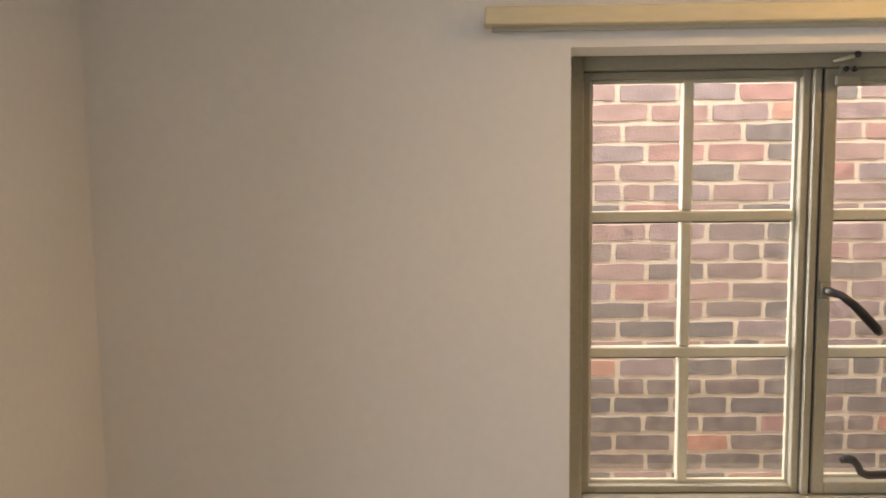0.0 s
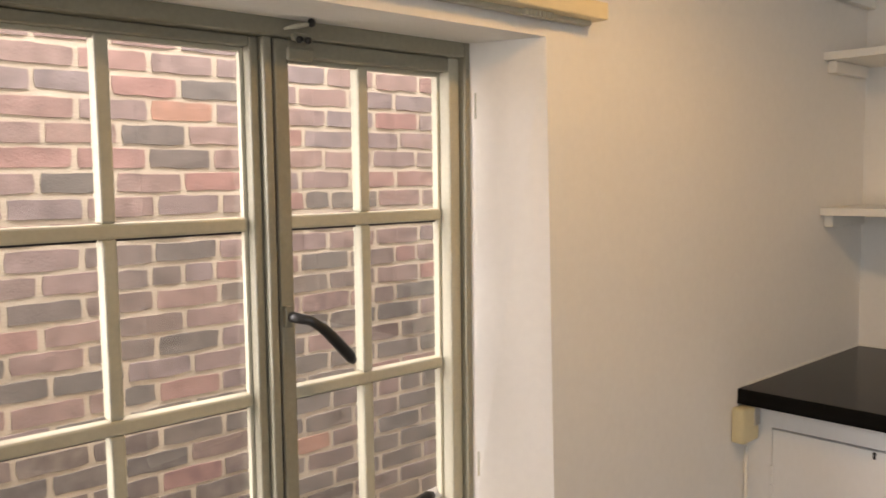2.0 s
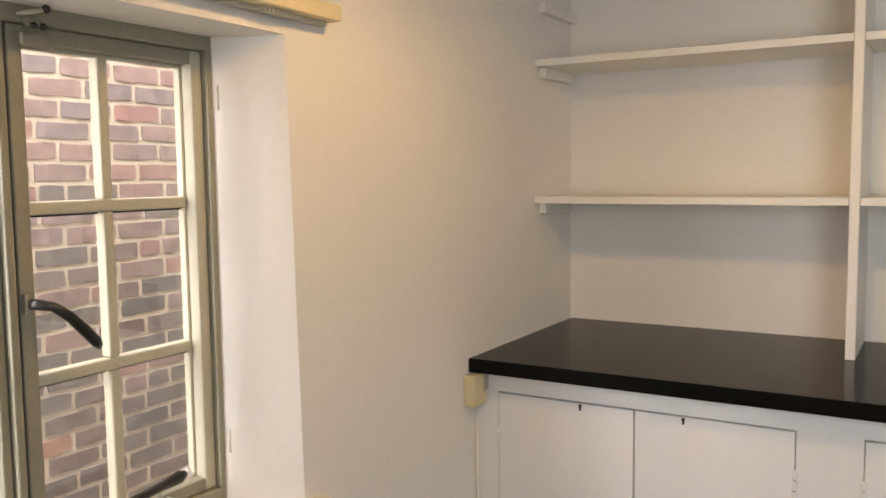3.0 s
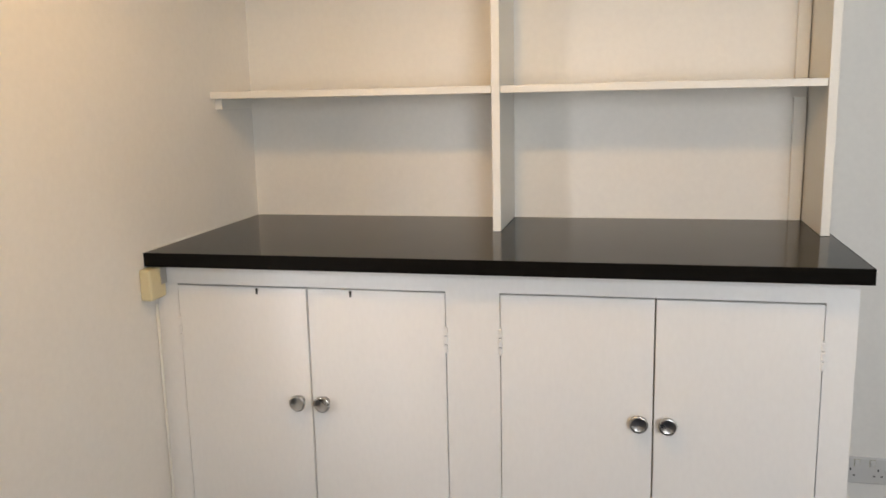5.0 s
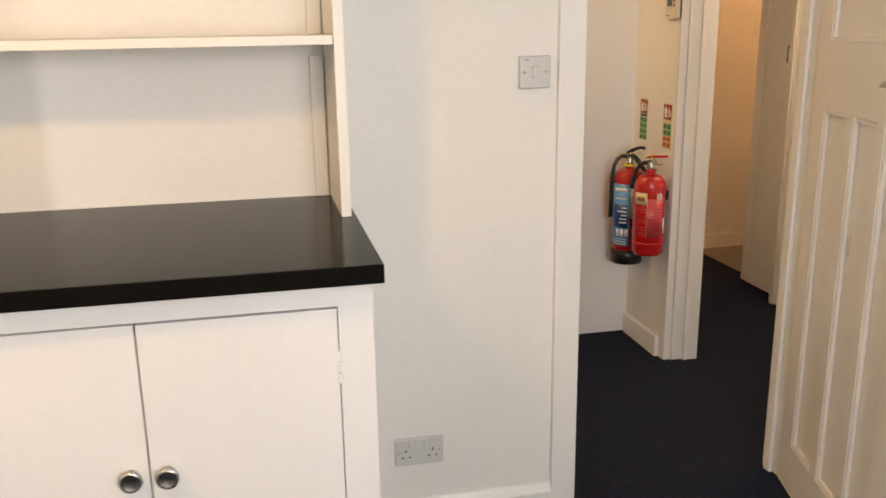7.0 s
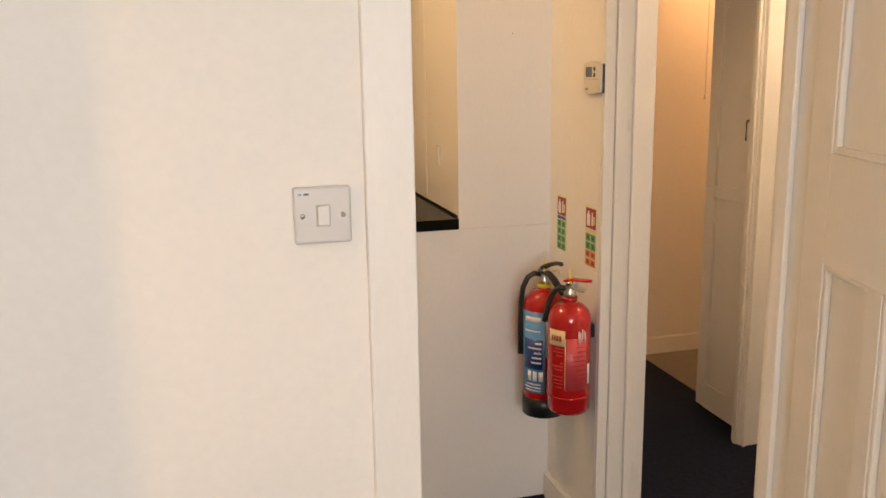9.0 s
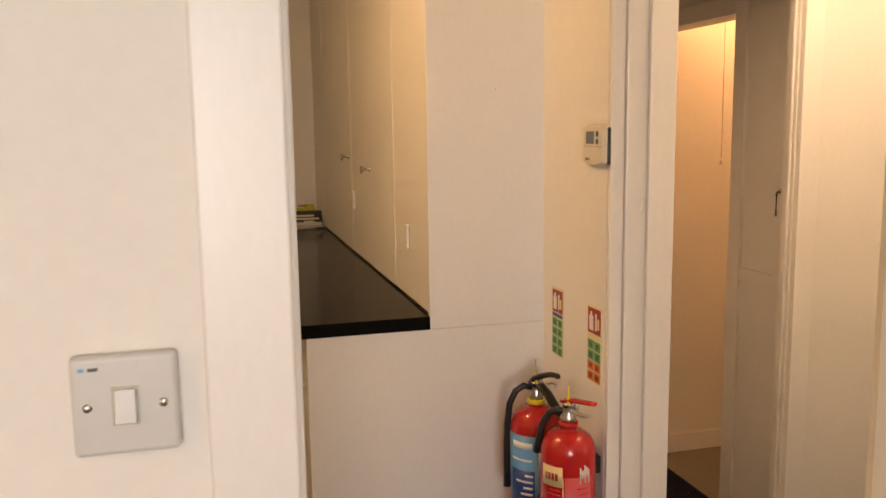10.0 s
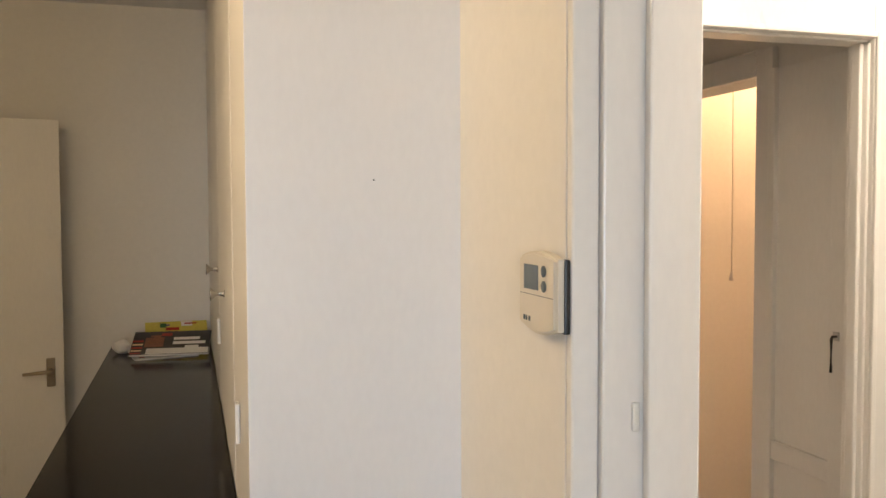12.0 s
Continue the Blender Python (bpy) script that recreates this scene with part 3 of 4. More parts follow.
# ---- cabinet with counter and shelves ----
CF, CB, CY0, CY1, CT = 2.003, E - 0.001, -0.012, N - 0.002, 1.017
cab = thing("base_cabinet", "white painted built-in cupboard with four flush doors", "cabinet")
doors = [(1.335, 1.7065), (0.9605, 1.3315), (0.4415, 0.8178), (0.0602, 0.438)]
DZ0, DZ1 = 0.115, 0.958
bm = bmesh.new()
add_box(bm, CF, CY0, 0.0, CF + 0.022, 0.058, CT)
add_box(bm, CF, 0.820, 0.0, CF + 0.022, 0.958, CT)
add_box(bm, CF, 1.709, 0.0, CF + 0.022, CY1, CT)
for a, b in ((0.058, 0.820), (0.958, 1.709)):
    add_box(bm, CF, a, 0.0, CF + 0.022, b, DZ0 - 0.004)
    add_box(bm, CF, a, DZ1 + 0.004, CF + 0.022, b, CT)
part("face_frame", bm, M_CAB, cab)
part("side_panel", box_bm(CF + 0.022, CY0, 0, CB, CY0 + 0.02, CT), M_CAB, cab)
part("carcass", box_bm(CF + 0.024, CY0 + 0.021, 0.02, CB - 0.002, CY1 - 0.002, CT - 0.004), M_GAP, cab)
for i, (a, b) in enumerate(doors):
    proud = 0.0035 if i in (0, 3) else 0.001
    d = part("door", box_bm(CF - proud, a, DZ0, CF + 0.018, b, DZ1, bevel=0.0018), M_CAB, cab)
    ky = (1.366, 1.297, 0.474, 0.405)[i]
    kn = part("knob", moved(lathe_bm([(0.0, 0), (0.014, 0), (0.012, 0.006), (0.012, 0.012), (0.021, 0.018), (0.0225, 0.026), (0.019, 0.030), (0.016, 0.0285), (0, 0.0275)], 28), pose(CF - proud, ky, 0.648, 0, -90, 0)), M_CHROME, d, "round satin metal knob")
    if i < 2:
        lk = (1.474, 1.212)[i]
        kh = moved(lathe_bm([(0, 0), (0.0042, 0.0), (0.0042, 0.0012), (0, 0.0012)], 16), pose(CF - proud, lk, 0.952, 0, -90, 0))
        add_box(kh, CF - proud - 0.002, lk - 0.0026, 0.940, CF - proud, lk + 0.0026, 0.952)
        part("keyhole", kh, M_IRON, d, "small dark keyhole")
    hy = (1.7075, 0.9595, 0.8185, 0.0595)[i]
    for hz in (0.80, 0.24):
        hb = bmesh.new()
        for k in range(3):
            add_box(hb, CF - 0.006, hy - 0.005, hz + k * 0.024, CF + 0.004, hy + 0.005, hz + 0.021 + k * 0.024, bevel=0.002)
        part("hinge", hb, M_CAB, cab)

ctop = thing("countertop", "glossy black laminate countertop over the white cabinet", "countertop")
part("slab", box_bm(1.954, -0.027, CT + 0.0005, E - 0.0005, N - 0.0005, CT + 0.038, bevel=0.0015), M_TOP, ctop)
part("front_edge", box_bm(1.951, -0.030, CT + 0.0006, 1.9539, N - 0.0006, CT + 0.0379, bevel=0.001), M_TOP, ctop, "black edging strip")
part("end_edge", box_bm(1.954, -0.030, CT + 0.0006, E - 0.0006, -0.0271, CT + 0.0379, bevel=0.001), M_TOP, ctop, "black edging strip")
part("sealant", box_bm(2.0, N - 0.004, CT + 0.0381, E - 0.004, N - 0.0003, CT + 0.042), M_SHELF, ctop, "thin white sealant line")
part("sealant", box_bm(E - 0.004, 0.02, CT + 0.0381, E - 0.0003, N - 0.004, CT + 0.042), M_SHELF, ctop)

TOPZ = CT + 0.0385
shelf = thing("shelf_unit", "white painted open wall shelves standing on the black counter", "shelves")
SF = 2.380
for y in (0.886, -0.006):
    part("upright", box_bm(SF, y - 0.012, TOPZ, E - 0.001, y + 0.012, 2.30, bevel=0.0015), M_SHELF, shelf)
for z in (1.453, 1.866):
    for a, b in ((0.899, N - 0.001), (0.007, 0.873)):
        part("shelf", box_bm(SF + 0.002, a, z, E - 0.001, b, z + 0.021, bevel=0.0015), M_SHELF, shelf)
    part("cleat", box_bm(SF + 0.03, N - 0.024, z - 0.032, 2.628, N - 0.001, z - 0.0005, bevel=0.002), M_SHELF, shelf)
part("cleat", box_bm(SF + 0.03, N - 0.024, 2.03, 2.668, N - 0.001, 2.06, bevel=0.002), M_SHELF, shelf)
part("back_batten", box_bm(2.655, 0.010, 1.475, E - 0.001, 0.045, 1.865, bevel=0.002), M_SHELF, shelf)
part("back_batten", box_bm(2.655, 0.010, TOPZ, E - 0.001, 0.045, 1.422, bevel=0.002), M_SHELF, shelf)

# junction box and cable by the counter
jb = thing("junction_box", "old cream plastic telephone junction box on the wall", "junction box")
part("box", box_bm(1.922, N - 0.034, 0.928, 1.998, N - 0.0005, 1.014, bevel=0.006), M_CREAMBOX, jb)
part("notch", box_bm(1.972, N - 0.036, 0.965, 1.9995, N - 0.030, 1.010, bevel=0.001), M_GAP, jb)
part("cable", tube_bm([(1.988, N - 0.006, 0.905), (1.989, N - 0.006, 0.5), (1.990, N - 0.006, 0.1), (1.992, N - 0.010, 0.004)], 0.004, 8), M_SHELF, jb)


# ---- switches and sockets ----
def plate_x(name, label, cat, y, z, w, h, rockers, screws, deep=0.011):
    """A white moulded wall plate on the east wall, facing the office."""
    root = thing(name, label, cat)
    part("plate", box_bm(E - deep, y - w / 2, z - h / 2, E - 0.0005, y + w / 2, z + h / 2, bevel=0.0045, segs=3), M_PLATE, root)
    for dy, dz, rw, rh in rockers:
        part("rocker", moved(box_bm(-0.006, -rw / 2, -rh / 2, 0.003, rw / 2, rh / 2, bevel=0.0012), pose(E - deep, y + dy, z + dz, 0, 5, 0)), M_PLATE, root)
        rim = bmesh.new()
        for b in ((-rw / 2 - 0.002, -rh / 2 - 0.002, -rw / 2, rh / 2 + 0.002), (rw / 2, -rh / 2 - 0.002, rw / 2 + 0.002, rh / 2 + 0.002), (-rw / 2, -rh / 2 - 0.002, rw / 2, -rh / 2), (-rw / 2, rh / 2, rw / 2, rh / 2 + 0.002)):
            add_box(rim, E - deep - 0.0007, y + dy + b[0], z + dz + b[1], E - deep + 0.0005, y + dy + b[2], z + dz + b[3])
        part("rim", rim, M_STEEL, root)
    for dy in screws:
        sc = moved(lathe_bm([(0, 0), (0.004, 0), (0.0032, 0.0012), (0, 0.0015)], 16), pose(E - deep, y + dy, z, 0, -90, 0))
        part("screw", sc, M_CHROME, root)
    return root


sw = plate_x("light_switch", "white square light switch with one rocker beside the door", "light switch", -0.5625, 1.363, 0.0875, 0.0875, [(0, 0, 0.018, 0.030)], (-0.031, 0.031), 0.017)
part("marking", box_bm(E - 0.0174, -0.542, 1.395, E - 0.0169, -0.534, 1.398), M_GREY, sw)
part("marking", box_bm(E - 0.0174, -0.531, 1.395, E - 0.0169, -0.526, 1.398), M_BLUE, sw)
so = plate_x("wall_socket", "white double wall socket low beside the cabinet", "socket", -0.218, 0.268, 0.146, 0.086, [(-0.022, 0.026, 0.014, 0.020), (0.022, 0.026, 0.014, 0.020)], (-0.060, 0.060))
for dy in (-0.040, 0.040):
    for (a, b, w, h) in ((0, 0.004, 0.004, 0.009), (-0.011, -0.016, 0.007, 0.004), (0.011, -0.016, 0.007, 0.004)):
        part("pin_hole", box_bm(E - 0.0117, -0.218 + dy + a - w / 2, 0.268 + b - h / 2, E - 0.0109, -0.218 + dy + a + w / 2, 0.268 + b + h / 2), M_DARK, so)

# ---- hall dresser ----
DX0, DX1, UF, LF = 4.130, FAR - 0.001, -1.208, -0.868
dr = thing("dresser_cupboard", "tall cream painted built-in hall cupboard with flush doors", "cupboard")
part("end_panel", box_bm(DX0, HS - 0.01, 0, DX0 + 0.02, LF, 1.038, bevel=0.0015), M_CAB, dr)
part("upper_end_panel", box_bm(DX0 + 0.0015, HS - 0.01, 1.0385, DX0 + 0.02, UF, CEIL - 0.001, bevel=0.0015), M_CAB, dr)
part("lower_carcass", box_bm(DX0 + 0.021, HS + 0.001, 0.01, DX1, LF - 0.022, 1.037), M_GAP, dr)
part("upper_carcass", box_bm(DX0 + 0.021, HS + 0.001, 1.078, DX1, UF - 0.022, CEIL - 0.002), M_GAP, dr)
part("plinth", box_bm(DX0 + 0.02, LF - 0.021, 0, DX1, LF - 0.002, 0.10), M_CAB, dr)
part("screw_hole", moved(lathe_bm([(0, 0), (0.0014, 0), (0.0014, 0.0008), (0, 0.0008)], 10), pose(DX0 + 0.0015, -1.402, 1.690, 0, -90, 0)), M_GREY, dr)
nd = 6
step = (DX1 - DX0 - 0.02) / nd
for i in range(nd):
    a, b = DX0 + 0.0215 + i * step, DX0 + 0.0185 + (i + 1) * step
    up = part("upper_door", box_bm(a, UF - 0.020, 1.082, b, UF - (0.0 if i % 2 else 0.001), CEIL - 0.03, bevel=0.002), M_CAB, dr)
    lo = part("lower_door", box_bm(a, LF - 0.020, 0.104, b, LF, 1.034, bevel=0.002), M_CAB, dr)
    kx = (b - 0.05) if i % 2 == 0 else (a + 0.05)
    if i == 0:
        kx = DX0 + 0.10
    kb = tube_bm([(kx, LF, 0.885), (kx, LF + 0.022, 0.885), (kx, LF + 0.026, 0.885)], [0.006, 0.006, 0.004], 10)
    add_bm(kb, tube_bm([(kx, LF + 0.022, 0.862), (kx, LF + 0.025, 0.885), (kx, LF + 0.022, 0.908)], [0.007, 0.008, 0.007], 10))
    part("handle", kb, M_PLASTIC, lo, "small white plastic pull handle")
for x, z in ((4.985, 1.440), (5.455, 1.470)):
    kb = moved(lathe_bm([(0, 0), (0.010, 0), (0.006, 0.004), (0.0045, 0.014), (0.006, 0.022), (0.015, 0.032), (0.016, 0.035), (0, 0.036)], 20), pose(x, UF, z, -90))
    part("knob", kb, M_CHROME, dr, "small bright metal knob")
for x, z in ((4.372, 1.268), (5.34, 1.30)):
    part("hinge", box_bm(x - 0.012, UF, z - 0.036, x + 0.012, UF + 0.009, z + 0.036, bevel=0.003), M_PLASTIC, dr, "white painted hinge block")
htop = thing("countertop", "black laminate counter along the tall hall cupboard", "countertop")
part("slab", box_bm(DX0 - 0.002, UF + 0.0005, 1.0385, DX1 - 0.001, -0.809, 1.075, bevel=0.001), M_TOP, htop)
part("front_edge", box_bm(DX0 - 0.004, -0.8089, 1.0386, DX1 - 0.001, -0.806, 1.0749, bevel=0.001), M_TOP, htop, "black edging strip")
part("end_edge", box_bm(DX0 - 0.004, UF + 0.0006, 1.0386, DX0 - 0.0021, -0.809, 1.0749, bevel=0.0008), M_TOP, htop, "black edging strip")

# ---- thermostat ----
tx0, tx1, ty = 3.722, 3.832, HS
th = thing("thermostat", "white wall thermostat with small grey display", "thermostat")
part("backplate", box_bm(tx0 - 0.002, ty, 1.500, tx1 - 0.012, ty + 0.0075, 1.586, bevel=0.002), M_DARK, th)
tw, tm = tx1 - tx0, (tx0 + tx1) / 2
top_arc = [(tx0 + tw * i / 10, 1.586 + 0.008 * (1 - (2 * i / 10 - 1) ** 2)) for i in range(11)]
low_arc = [(tx1 - tw * i / 10, 1.503 - 0.009 * (1 - (2 * i / 10 - 1) ** 2)) for i in range(11)]
tb = prism_bm([(x, -z) for x, z in top_arc + low_arc], 0, 0.0120)
bmesh.ops.bevel(tb, geom=[e for e in tb.edges if all(abs(v.co.z - 0.0120) < 1e-6 for v in e.verts)], offset=0.004, segments=3, affect="EDGES")
part("body", moved(tb, Matrix.Translation((0, ty + 0.0070, 0)) @ pose(0, 0, 0, -90)), M_THERM, th)
part("display", box_bm(tx1 - 0.062, ty + 0.0188, 1.547, tx1 - 0.018, ty + 0.0199, 1.577, bevel=0.0005), M_GREY, th, "grey display")
for z in (1.571, 1.553):
    part("button", moved(lathe_bm([(0, 0), (0.0068, 0), (0.0068, 0.0015), (0.005, 0.0022), (0, 0.0022)], 18), pose(tx1 - 0.079, ty + 0.0188, z, -90)), M_GREY, th, "dark round button")
part("seam", box_bm(tx0 + 0.005, ty + 0.0184, 1.5405, tx1 - 0.005, ty + 0.0193, 1.5412), M_GREY, th)
for k, w in enumerate((0.006, 0.004, 0.006)):
    part("mark", box_bm(tx1 - 0.016 - k * 0.008 - w, ty + 0.0184, 1.508, tx1 - 0.016 - k * 0.008, ty + 0.0194, 1.514), M_GREY, th)


# ---- signs ----
def sign(x0, x1, z0, z1, water):
    root = thing("fire_sign", "small red and green fire extinguisher sign on the wall" if water else "small red, green and orange fire extinguisher sign on the wall", "sign")
    y = HS
    part("backing", box_bm(x0, y, z0, x1, y + 0.002, z1, bevel=0.0004), M_SIGNYEL, root)
    h, w = z1 - z0, x1 - x0
    zt = z1 - h * 0.035

    def tile(nm, a, b, c, d, mat, lift=0.0026):
        part(nm, box_bm(x1 - w * b, y + 0.0015, zt - h * d, x1 - w * a, y + lift, zt - h * c), mat, root)
    tile("red_panel", 0.06, 0.94, 0.0, 0.33, M_SIGNRED)
    tile("symbol", 0.16, 0.44, 0.10, 0.29, M_PAPER, 0.003)
    tile("symbol", 0.24, 0.36, 0.05, 0.11, M_PAPER, 0.003)
    tile("symbol", 0.58, 0.68, 0.06, 0.28, M_PAPER, 0.003)
    tile("symbol", 0.72, 0.86, 0.12, 0.26, M_CREAMP, 0.003)
    tile("band", 0.06, 0.94, 0.345, 0.40, M_NAVY if water else M_CREAMP)
    z = 0.42
    for r in range(4 if water else 2):
        for c in range(2):
            a = 0.06 + c * 0.46
            tile("green_tile", a, a + 0.42, z, z + 0.125, M_SIGNGRN)
            tile("pictogram", a + 0.12, a + 0.30, z + 0.03, z + 0.095, M_DKGRN, 0.003)
        z += 0.138
    if not water:
        for r in range(2):
            for c in range(2):
                a = 0.06 + c * 0.46
                tile("orange_tile", a, a + 0.42, z, z + 0.12, M_ORANGE)
                tile("pictogram", a + 0.10, a + 0.32, z + 0.03, z + 0.09, M_SIGNRED, 0.003)
            z += 0.135
    return root


sign(3.985, 4.062, 0.965, 1.153, True)
sign(3.752, 3.832, 0.955, 1.150, False)


# ---- fire extinguishers ----
def extinguisher(at, foam, label):
    root = thing("fire_extinguisher", label, "fire extinguisher", at, "wall-hung fire extinguishers")
    r, h = (0.068, 0.354) if foam else (0.070, 0.435)
    prof = [(0, 0), (r * 0.9, 0.0), (r, 0.012), (r, h - 0.055)]
    prof += [(r * math.cos(radians(a)) * 0.72 + r * 0.28, h - 0.055 + 0.055 * math.sin(radians(a))) for a in range(10, 91, 10)]
    prof += [(0.020, h + 0.003), (0.018, h + 0.02), (0, h + 0.02)]
    part("cylinder", lathe_bm(prof, 40), M_RED, root, "glossy red steel cylinder")
    if not foam:
        part("base_band", lathe_bm([(r - 0.004, -0.003), (r + 0.0015, -0.003), (r + 0.0015, 0.062), (r - 0.004, 0.064)], 40), M_DARK, root, "black plastic base")
    else:
        part("base_rim", lathe_bm([(r - 0.004, 0.052), (r + 0.0012, 0.052), (r + 0.0012, 0.058), (r - 0.004, 0.058)], 40), M_RED, root)

    def wrap(nm, a0, a1, z0, z1, mat, lift=0.0008, lab=""):
        bmw = bmesh.new()
        n = max(2, int(abs(a1 - a0) / 6))
        rows = []
        for z in (z0, z1):
            rows.append([bmw.verts.new(((r + lift) * math.cos(radians(a0 + (a1 - a0) * i / n)), (r + lift) * math.sin(radians(a0 + (a1 - a0) * i / n)), z)) for i in range(n + 1)])
        inner = [[bmw.verts.new((v.co.x * (r - 0.002) / (r + lift), v.co.y * (r - 0.002) / (r + lift), v.co.z)) for v in row] for row in rows]
        for i in range(n):
            bmw.faces.new((rows[0][i], rows[0][i + 1], rows[1][i + 1], rows[1][i])).smooth = True
            bmw.faces.new((inner[0][i], rows[0][i], rows[0][i + 1], inner[0][i + 1]))
            bmw.faces.new((inner[1][i], inner[1][i + 1], rows[1][i + 1], rows[1][i]))
        bmesh.ops.recalc_face_normals(bmw, faces=bmw.faces)
        return part(nm, bmw, mat, root, lab)
    face = 158   # direction of the label's middle, towards the office door
    rng = random.Random(5 if foam else 9)
    if not foam:
        wrap("label", face + 5, face - 75, 0.085, h - 0.065, M_BLUE, lab="blue printed label")
        wrap("label_block", face - 2, face - 62, 0.17, 0.275, M_NAVY, 0.0012)
        wrap("label_white", face + 48, face + 5.5, 0.215, h - 0.065, M_PAPER, 0.0009, "white instruction panel")
        for i in range(3):
            wrap("pictogram", face - 1 - i * 17, face - 13 - i * 17, 0.128, 0.162, M_PAPER, 0.0012)
        for i in range(5):
            wrap("print_line", face - 6, face - 24 - rng.random() * 26, 0.19 + i * 0.017, 0.196 + i * 0.017, M_PAPER, 0.0016)
        wrap("print_line", face - 8, face - 58, 0.335, 0.352, M_PAPER, 0.0012)
        wrap("print_line", face - 8, face - 60, 0.30, 0.306, M_PAPER, 0.0012)
        for i in range(3):
            wrap("print_line", face - 6, face - 50 - rng.random() * 14, 0.092 + i * 0.011, 0.0955 + i * 0.011, M_PAPER, 0.0012)
        for i in range(6):
            wrap("print_line", face + 44, face + 14 - rng.random() * 6, 0.24 + i * 0.014, 0.244 + i * 0.014, M_GREY, 0.0012)
    else:
        wrap("label", face + 50, face - 8, 0.085, h - 0.10, M_PINK, lab="faded red printed label")
        wrap("label_edge", face - 10, face - 12, 0.085, h - 0.10, M_CREAMP)
        wrap("band", face - 12, face - 62, h - 0.125, h - 0.075, M_CREAMP, 0.0013, "cream panel")
        for i in range(4):
            wrap("print_line", face - 22 - i * 8, face - 28 - i * 8, h - 0.110, h - 0.092, M_SIGNRED, 0.0017)
        for i in range(13):
            if i not in (4, 8):
                wrap("print_line", face - 16, face - 24 - rng.random() * 26, 0.092 + i * 0.0115, 0.0945 + i * 0.0115, M_PINK, 0.0012)
        for i in range(9):
            wrap("print_line", face + 46 - rng.random() * 4, face + 22 - rng.random() * 24, 0.105 + i * 0.015, 0.107 + i * 0.015, M_RED, 0.0012)
        wrap("barcode", face + 66, face + 54, 0.10, 0.165, M_PAPER, 0.0012)
        for i in range(5):
            wrap("emblem", face + 46 - i * 5, face + 43 - i * 5, h - 0.115 + (i % 2) * 0.012, h - 0.082 + (i % 3) * 0.006, M_PAPER, 0.0012)
    head = part("valve", lathe_bm([(0, h + 0.018), (0.017, h + 0.018), (0.020, h + 0.03), (0.014, h + 0.04), (0.014, h + 0.062), (0.018, h + 0.066), (0, h + 0.068)], 20), M_CHROME, root, "bright metal valve")
    part("collar", lathe_bm([(0.019, h + 0.008), (0.024, h + 0.008), (0.024, h + 0.02), (0.019, h + 0.02)], 24), M_RED if foam else M_YELLOW, root)
    grip = M_RED if foam else M_DARK
    lx, ly = -math.cos(radians(22)), -math.sin(radians(22))
    if foam:
        up = [(0.020, 0.066), (0.0, 0.074), (-0.03, 0.078), (-0.06, 0.081), (-0.085, 0.084)]
        low = [(0.0, 0.052), (-0.025, 0.048), (-0.05, 0.046), (-0.068, 0.050)]
        part("lever", tube_bm([(-q * lx, -q * ly, h + z) for q, z in up], [0.005, 0.006, 0.0055, 0.0055, 0.005], 10, 2.2), grip, root, "flat red squeeze lever")
        part("carry_handle", tube_bm([(-q * lx, -q * ly, h + z) for q, z in low], [0.005, 0.005, 0.005, 0.004], 10, 1.6), M_CHROME, root)
    else:
        up = [(0.018, 0.060), (0.0, 0.076), (-0.025, 0.088), (-0.055, 0.098), (-0.078, 0.100), (-0.084, 0.094)]
        low = [(0.0, 0.060), (-0.022, 0.056), (-0.045, 0.042), (-0.065, 0.022), (-0.088, 0.002), (-0.094, -0.006)]
        part("lever", tube_bm([(-q * lx, -q * ly, h + z) for q, z in up], [0.007, 0.009, 0.008, 0.007, 0.006, 0.004], 10, 1.8), grip, root, "black squeeze lever")
        part("carry_handle", tube_bm([(-q * lx, -q * ly, h + z) for q, z in low], [0.008, 0.009, 0.009, 0.009, 0.008, 0.005], 10, 1.6), grip, root)
        part("spring_clip", tube_bm([(-q * lx, -q * ly, h + z) for q, z in ((-0.04, 0.068), (-0.062, 0.076), (-0.076, 0.074), (-0.070, 0.066))], 0.0025, 8), M_CHROME, root)
    ha = radians(78)
    hs = [(q * math.cos(ha), q * math.sin(ha), h + z) for q, z in ((0.012, 0.050), (0.034, 0.056), (0.056, 0.042), (0.072, 0.008), (0.079, -0.05), (0.080, -0.11), (0.080, -0.17), (0.079, -0.225))]
    if foam:
        hs = [(q * math.cos(radians(55)), q * math.sin(radians(55)), h + z) for q, z in ((0.012, 0.045), (0.030, 0.046), (0.046, 0.036), (0.058, 0.018), (0.066, -0.004), (0.071, -0.026), (0.075, -0.048), (0.078, -0.068))]
    part("hose", tube_bm(hs, [0.008, 0.009, 0.009, 0.009, 0.009, 0.009, 0.009, 0.011], 12), M_DARK, root, "black rubber hose")
    part("safety_tag", tube_bm([(-0.012, 0.004, h + 0.066), (-0.008, 0.004, h + 0.085), (-0.006, 0.004, h + 0.130 - (0.02 if foam else 0))], [0.005, 0.003, 0.0012], 8), M_YELLOW, root, "yellow plastic safety tag")
    part("gauge", moved(lathe_bm([(0, 0), (0.013, 0), (0.013, 0.007), (0.011, 0.009), (0, 0.009)], 18), pose(0, -0.014, h + 0.05, 90)), M_CHROME, root)
    part("wall_bracket", box_bm(-0.014, -0.0825, h - 0.12, 0.014, -r + 0.004, h - 0.075, bevel=0.003), M_DARK, root)
    return root


extinguisher(pose(3.975, HS + 0.083, 0.410), False, "red water fire extinguisher with blue label and black base")
extinguisher(pose(3.762, HS + 0.083, 0.500), True, "red foam fire extinguisher with faded red label hung on the wall")

# ---- things on the hall counter ----
C2 = 1.0752


